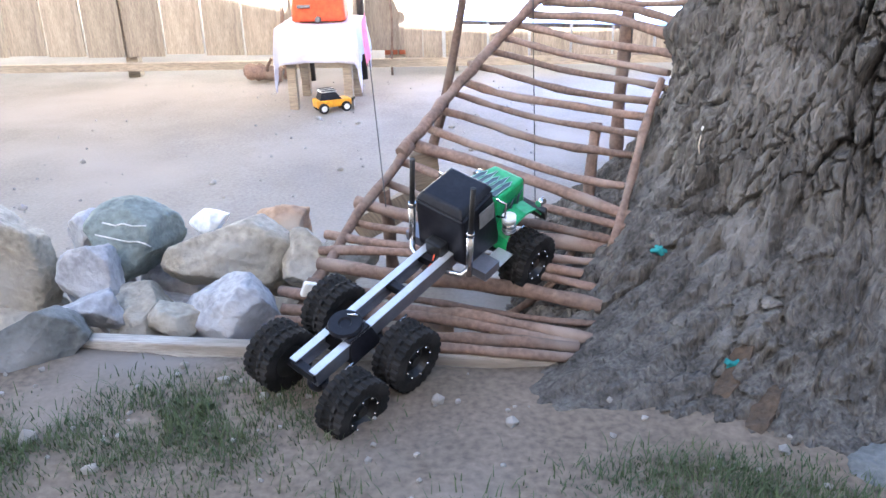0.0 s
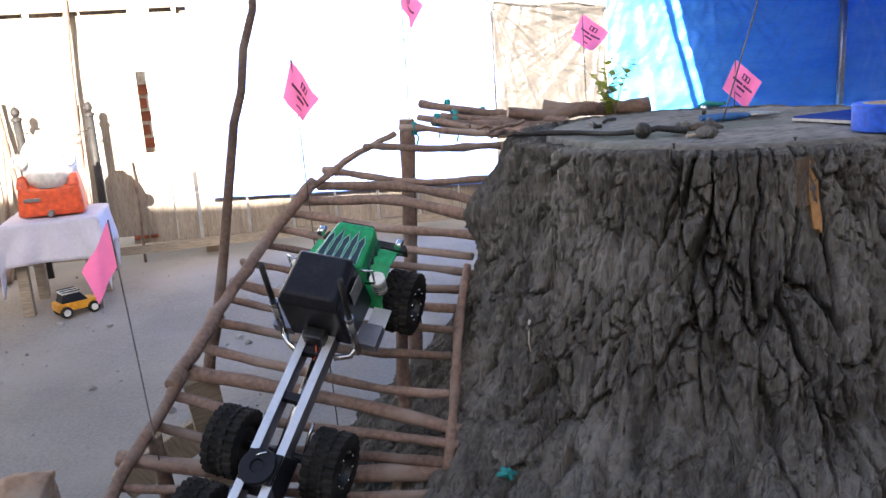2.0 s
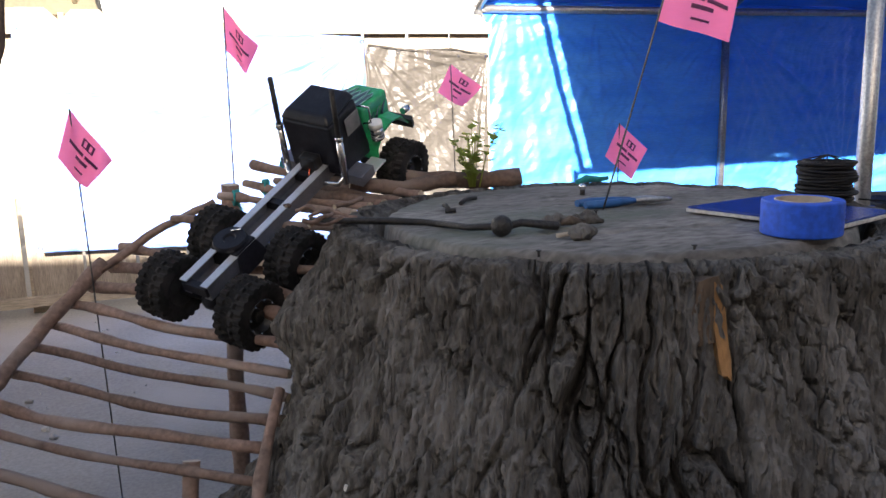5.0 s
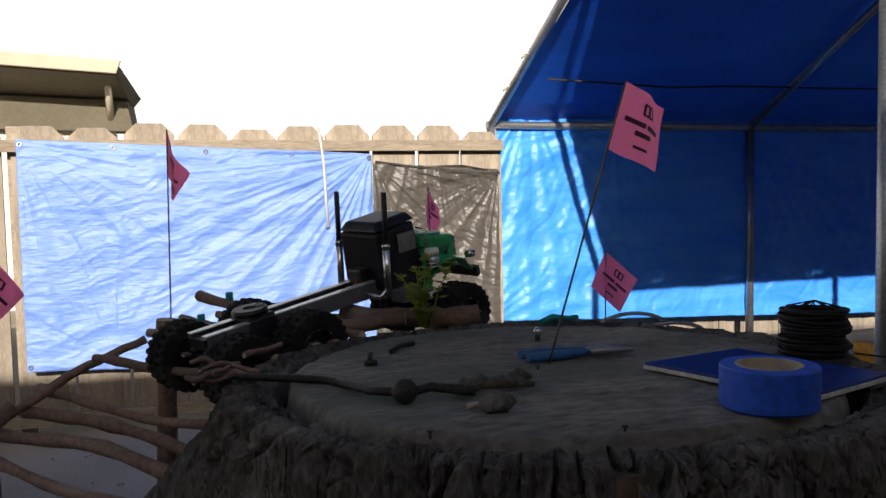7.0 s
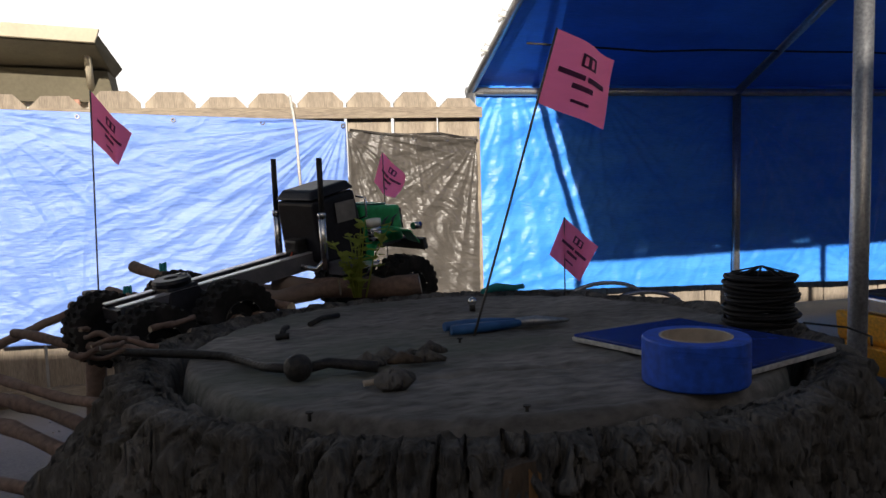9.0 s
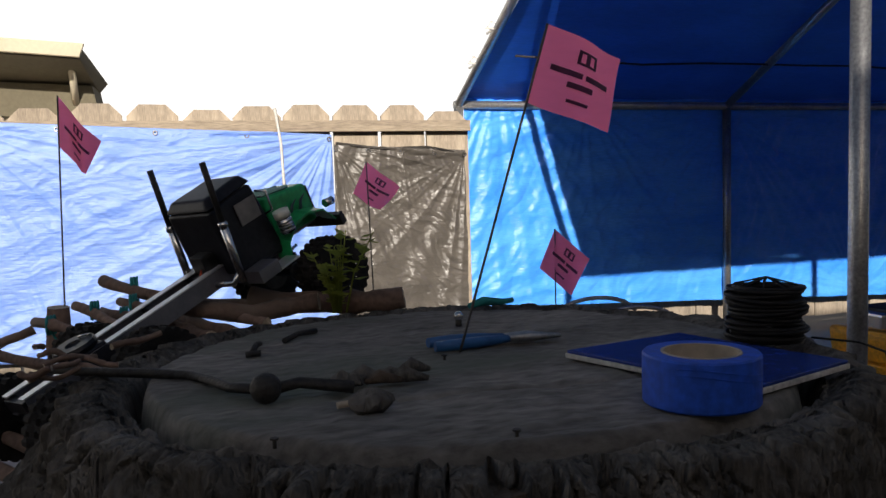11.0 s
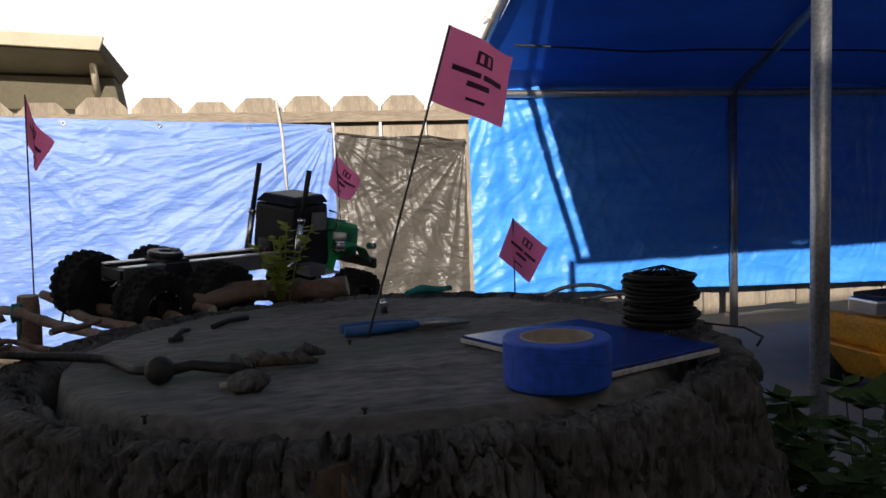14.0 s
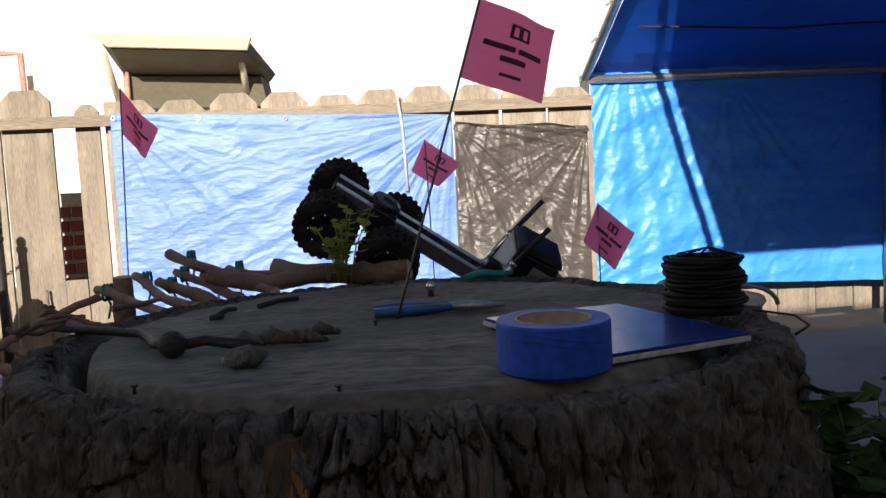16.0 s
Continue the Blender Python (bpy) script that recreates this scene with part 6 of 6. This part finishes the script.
        bmesh.ops.recalc_face_normals(bm, faces=bm.faces)
        fl = part("flame", bm, M_FLAME, hood, "dark blue flame")
        bm = bmesh.new()
        tube(bm, [(px * (1 - 1.6 * (py - 0.316)), py, hood_z(py) + 0.0014) for px, py in ol], 0.0008, 5)
        part("flame_outline", bm, M_PALE, hood, "pale flame outline")
    for sx in (-1, 1):
        for k in range(3):
            bm = bmesh.new()
            y0 = 0.33 + 0.02 * k
            tube(bm, [(sx * (0.0415 - 0.07 * (y0 - 0.316)), y0, 0.05), (sx * (0.0415 - 0.07 * (y0 - 0.31)), y0 + 0.01, 0.065), (sx * (0.0405 - 0.07 * (y0 - 0.30)), y0 + 0.022, 0.07)], [0.003, 0.002, 0.0006], 6)
            part("flame", bm, M_FLAME, hood)
        bm = bmesh.new()
        pts = [(0.0, 0.304, 0.012), (0.0, 0.31, 0.034), (0.0, 0.332, 0.052), (0.0, 0.36, 0.055), (0.0, 0.388, 0.046), (0.0, 0.404, 0.024)]
        inn = [bm.verts.new((sx * 0.038, y, z)) for _, y, z in pts]
        out = [bm.verts.new((sx * 0.066, y, z - 0.004)) for _, y, z in pts]
        for i in range(5):
            bm.faces.new((inn[i], inn[i + 1], out[i + 1], out[i]) if sx > 0 else (out[i], out[i + 1], inn[i + 1], inn[i]))
        ex = bmesh.ops.extrude_face_region(bm, geom=bm.faces[:])
        bmesh.ops.translate(bm, vec=(0, 0, 0.003), verts=[v for v in ex["geom"] if isinstance(v, bmesh.types.BMVert)])
        bmesh.ops.recalc_face_normals(bm, faces=bm.faces)
        part("fender", bm, M_GREEN, t, "green front fender")
        bm = bmesh.new()
        tube(bm, [(sx * 0.065, 0.395, 0.05), (sx * 0.065, 0.41, 0.048)], 0.006, 10)
        part("headlight", bm, M_CHROME, t)
        # stacks, filters, steps
        bm = bmesh.new()
        tube(bm, [(sx * 0.058, 0.221, 0.022), (sx * 0.058, 0.229, 0.10)], 0.0056, 12)
        st = part("exhaust", bm, M_CHROME, t, "bright exhaust stack")
        bm = bmesh.new()
        tube(bm, [(sx * 0.058, 0.229, 0.10), (sx * 0.058, 0.239, 0.183)], 0.0042, 12)
        part("stack_pipe", bm, M_IRON, st, "dark upper pipe")
        bm = bmesh.new()
        tube(bm, [(sx * 0.058, 0.2285, 0.097), (sx * 0.058, 0.2295, 0.105)], 0.0064, 12)
        part("stack_clamp", bm, M_CHROME, st)
        bm = bmesh.new()
        tube(bm, [(sx * 0.03, 0.20, 0.03), (sx * 0.05, 0.212, 0.024), (sx * 0.058, 0.222, 0.036)], 0.0045, 8)
        part("exhaust_elbow", bm, M_CHROME, st)
        bm = bmesh.new()
        tube(bm, [(sx * 0.063, 0.318, 0.045), (sx * 0.063, 0.318, 0.066)], 0.0105, 18)
        fl = part("air_filter", bm, M_CHROME, t, "bright air filter")
        bm = bmesh.new()
        tube(bm, [(sx * 0.063, 0.318, 0.067), (sx * 0.063, 0.318, 0.077)], 0.0115, 18)
        part("filter_cap", bm, M_WHITEP, fl)
        for i in range(3):
            bm = bmesh.new()
            tube(bm, [(sx * 0.063, 0.318, 0.048 + 0.006 * i), (sx * 0.063, 0.318, 0.050 + 0.006 * i)], 0.0112, 18)
            part("filter_band", bm, M_STEEL, fl)
        bm = bmesh.new()
        box(bm, min(sx * 0.05, sx * 0.082), max(sx * 0.05, sx * 0.082), 0.232, 0.268, 0.012, 0.030, 0.001)
        stp = part("step_box", bm, M_ALU, t, "bright step box")
        bm = bmesh.new()
        box(bm, min(sx * 0.052, sx * 0.080), max(sx * 0.052, sx * 0.080), 0.268, 0.305, 0.012, 0.015, 0.0005)
        part("step_plate", bm, M_FLANGE, stp)
    bm = bmesh.new()
    cage(bm, [(-0.072, 0.408, 0.008), (0.072, 0.408, 0.008), (0.066, 0.422, 0.008), (-0.066, 0.422, 0.008)], [(-0.072, 0.406, 0.026), (0.072, 0.406, 0.026), (0.066, 0.420, 0.026), (-0.066, 0.420, 0.026)], 0.002)
    part("bumper", bm, M_IRON, t)
    bm = bmesh.new()
    box(bm, -0.026, 0.026, 0.404, 0.409, 0.03, 0.076, 0.001)
    part("grille", bm, M_RIM, t)
    t.scale = (K, K, K)
    return t, wheels


truck, wheels = make_truck()


def truck_matrix(row):
    _, x, y, z, yaw, pitch, roll = row
    m = Matrix.Rotation(radians(yaw), 4, "Z") @ Matrix.Rotation(radians(pitch), 4, "X") @ Matrix.Rotation(radians(roll), 4, "Y")
    return Matrix.Translation((x, y, z)) @ m


def motions():
    walk(truck, [(r[0], truck_matrix(r)) for r in TRUCK])
    # wheels turn by the way that the truck has gone along its own length
    turned, turns = 0.0, [(0.0, 0.0)]
    for a, b in zip(TRUCK, TRUCK[1:]):
        ahead = truck_matrix(a).to_3x3() @ Vector((0, 1, 0))
        step = (Vector(b[1:4]) - Vector(a[1:4])).dot(ahead) / (WHEEL_R * K)
        n = max(1, math.ceil(abs(step) / 1.0))
        for k in range(n):
            turns.append((a[0] + (b[0] - a[0]) * (k + 1) / n, turned + step * (k + 1) / n))
        turned += step
    for ob, tip, up, swings in FLAGS:
        walk(ob, [(t, Matrix.Translation(tip) @ Matrix.Rotation(radians(a), 4, up)) for t, a in swings])
    for w in wheels:
        x, y, z = w.location
        walk(w, [(t, Matrix.Translation((x, y, z)) @ Matrix.Rotation(-q, 4, "X")) for t, q in turns])


motions()
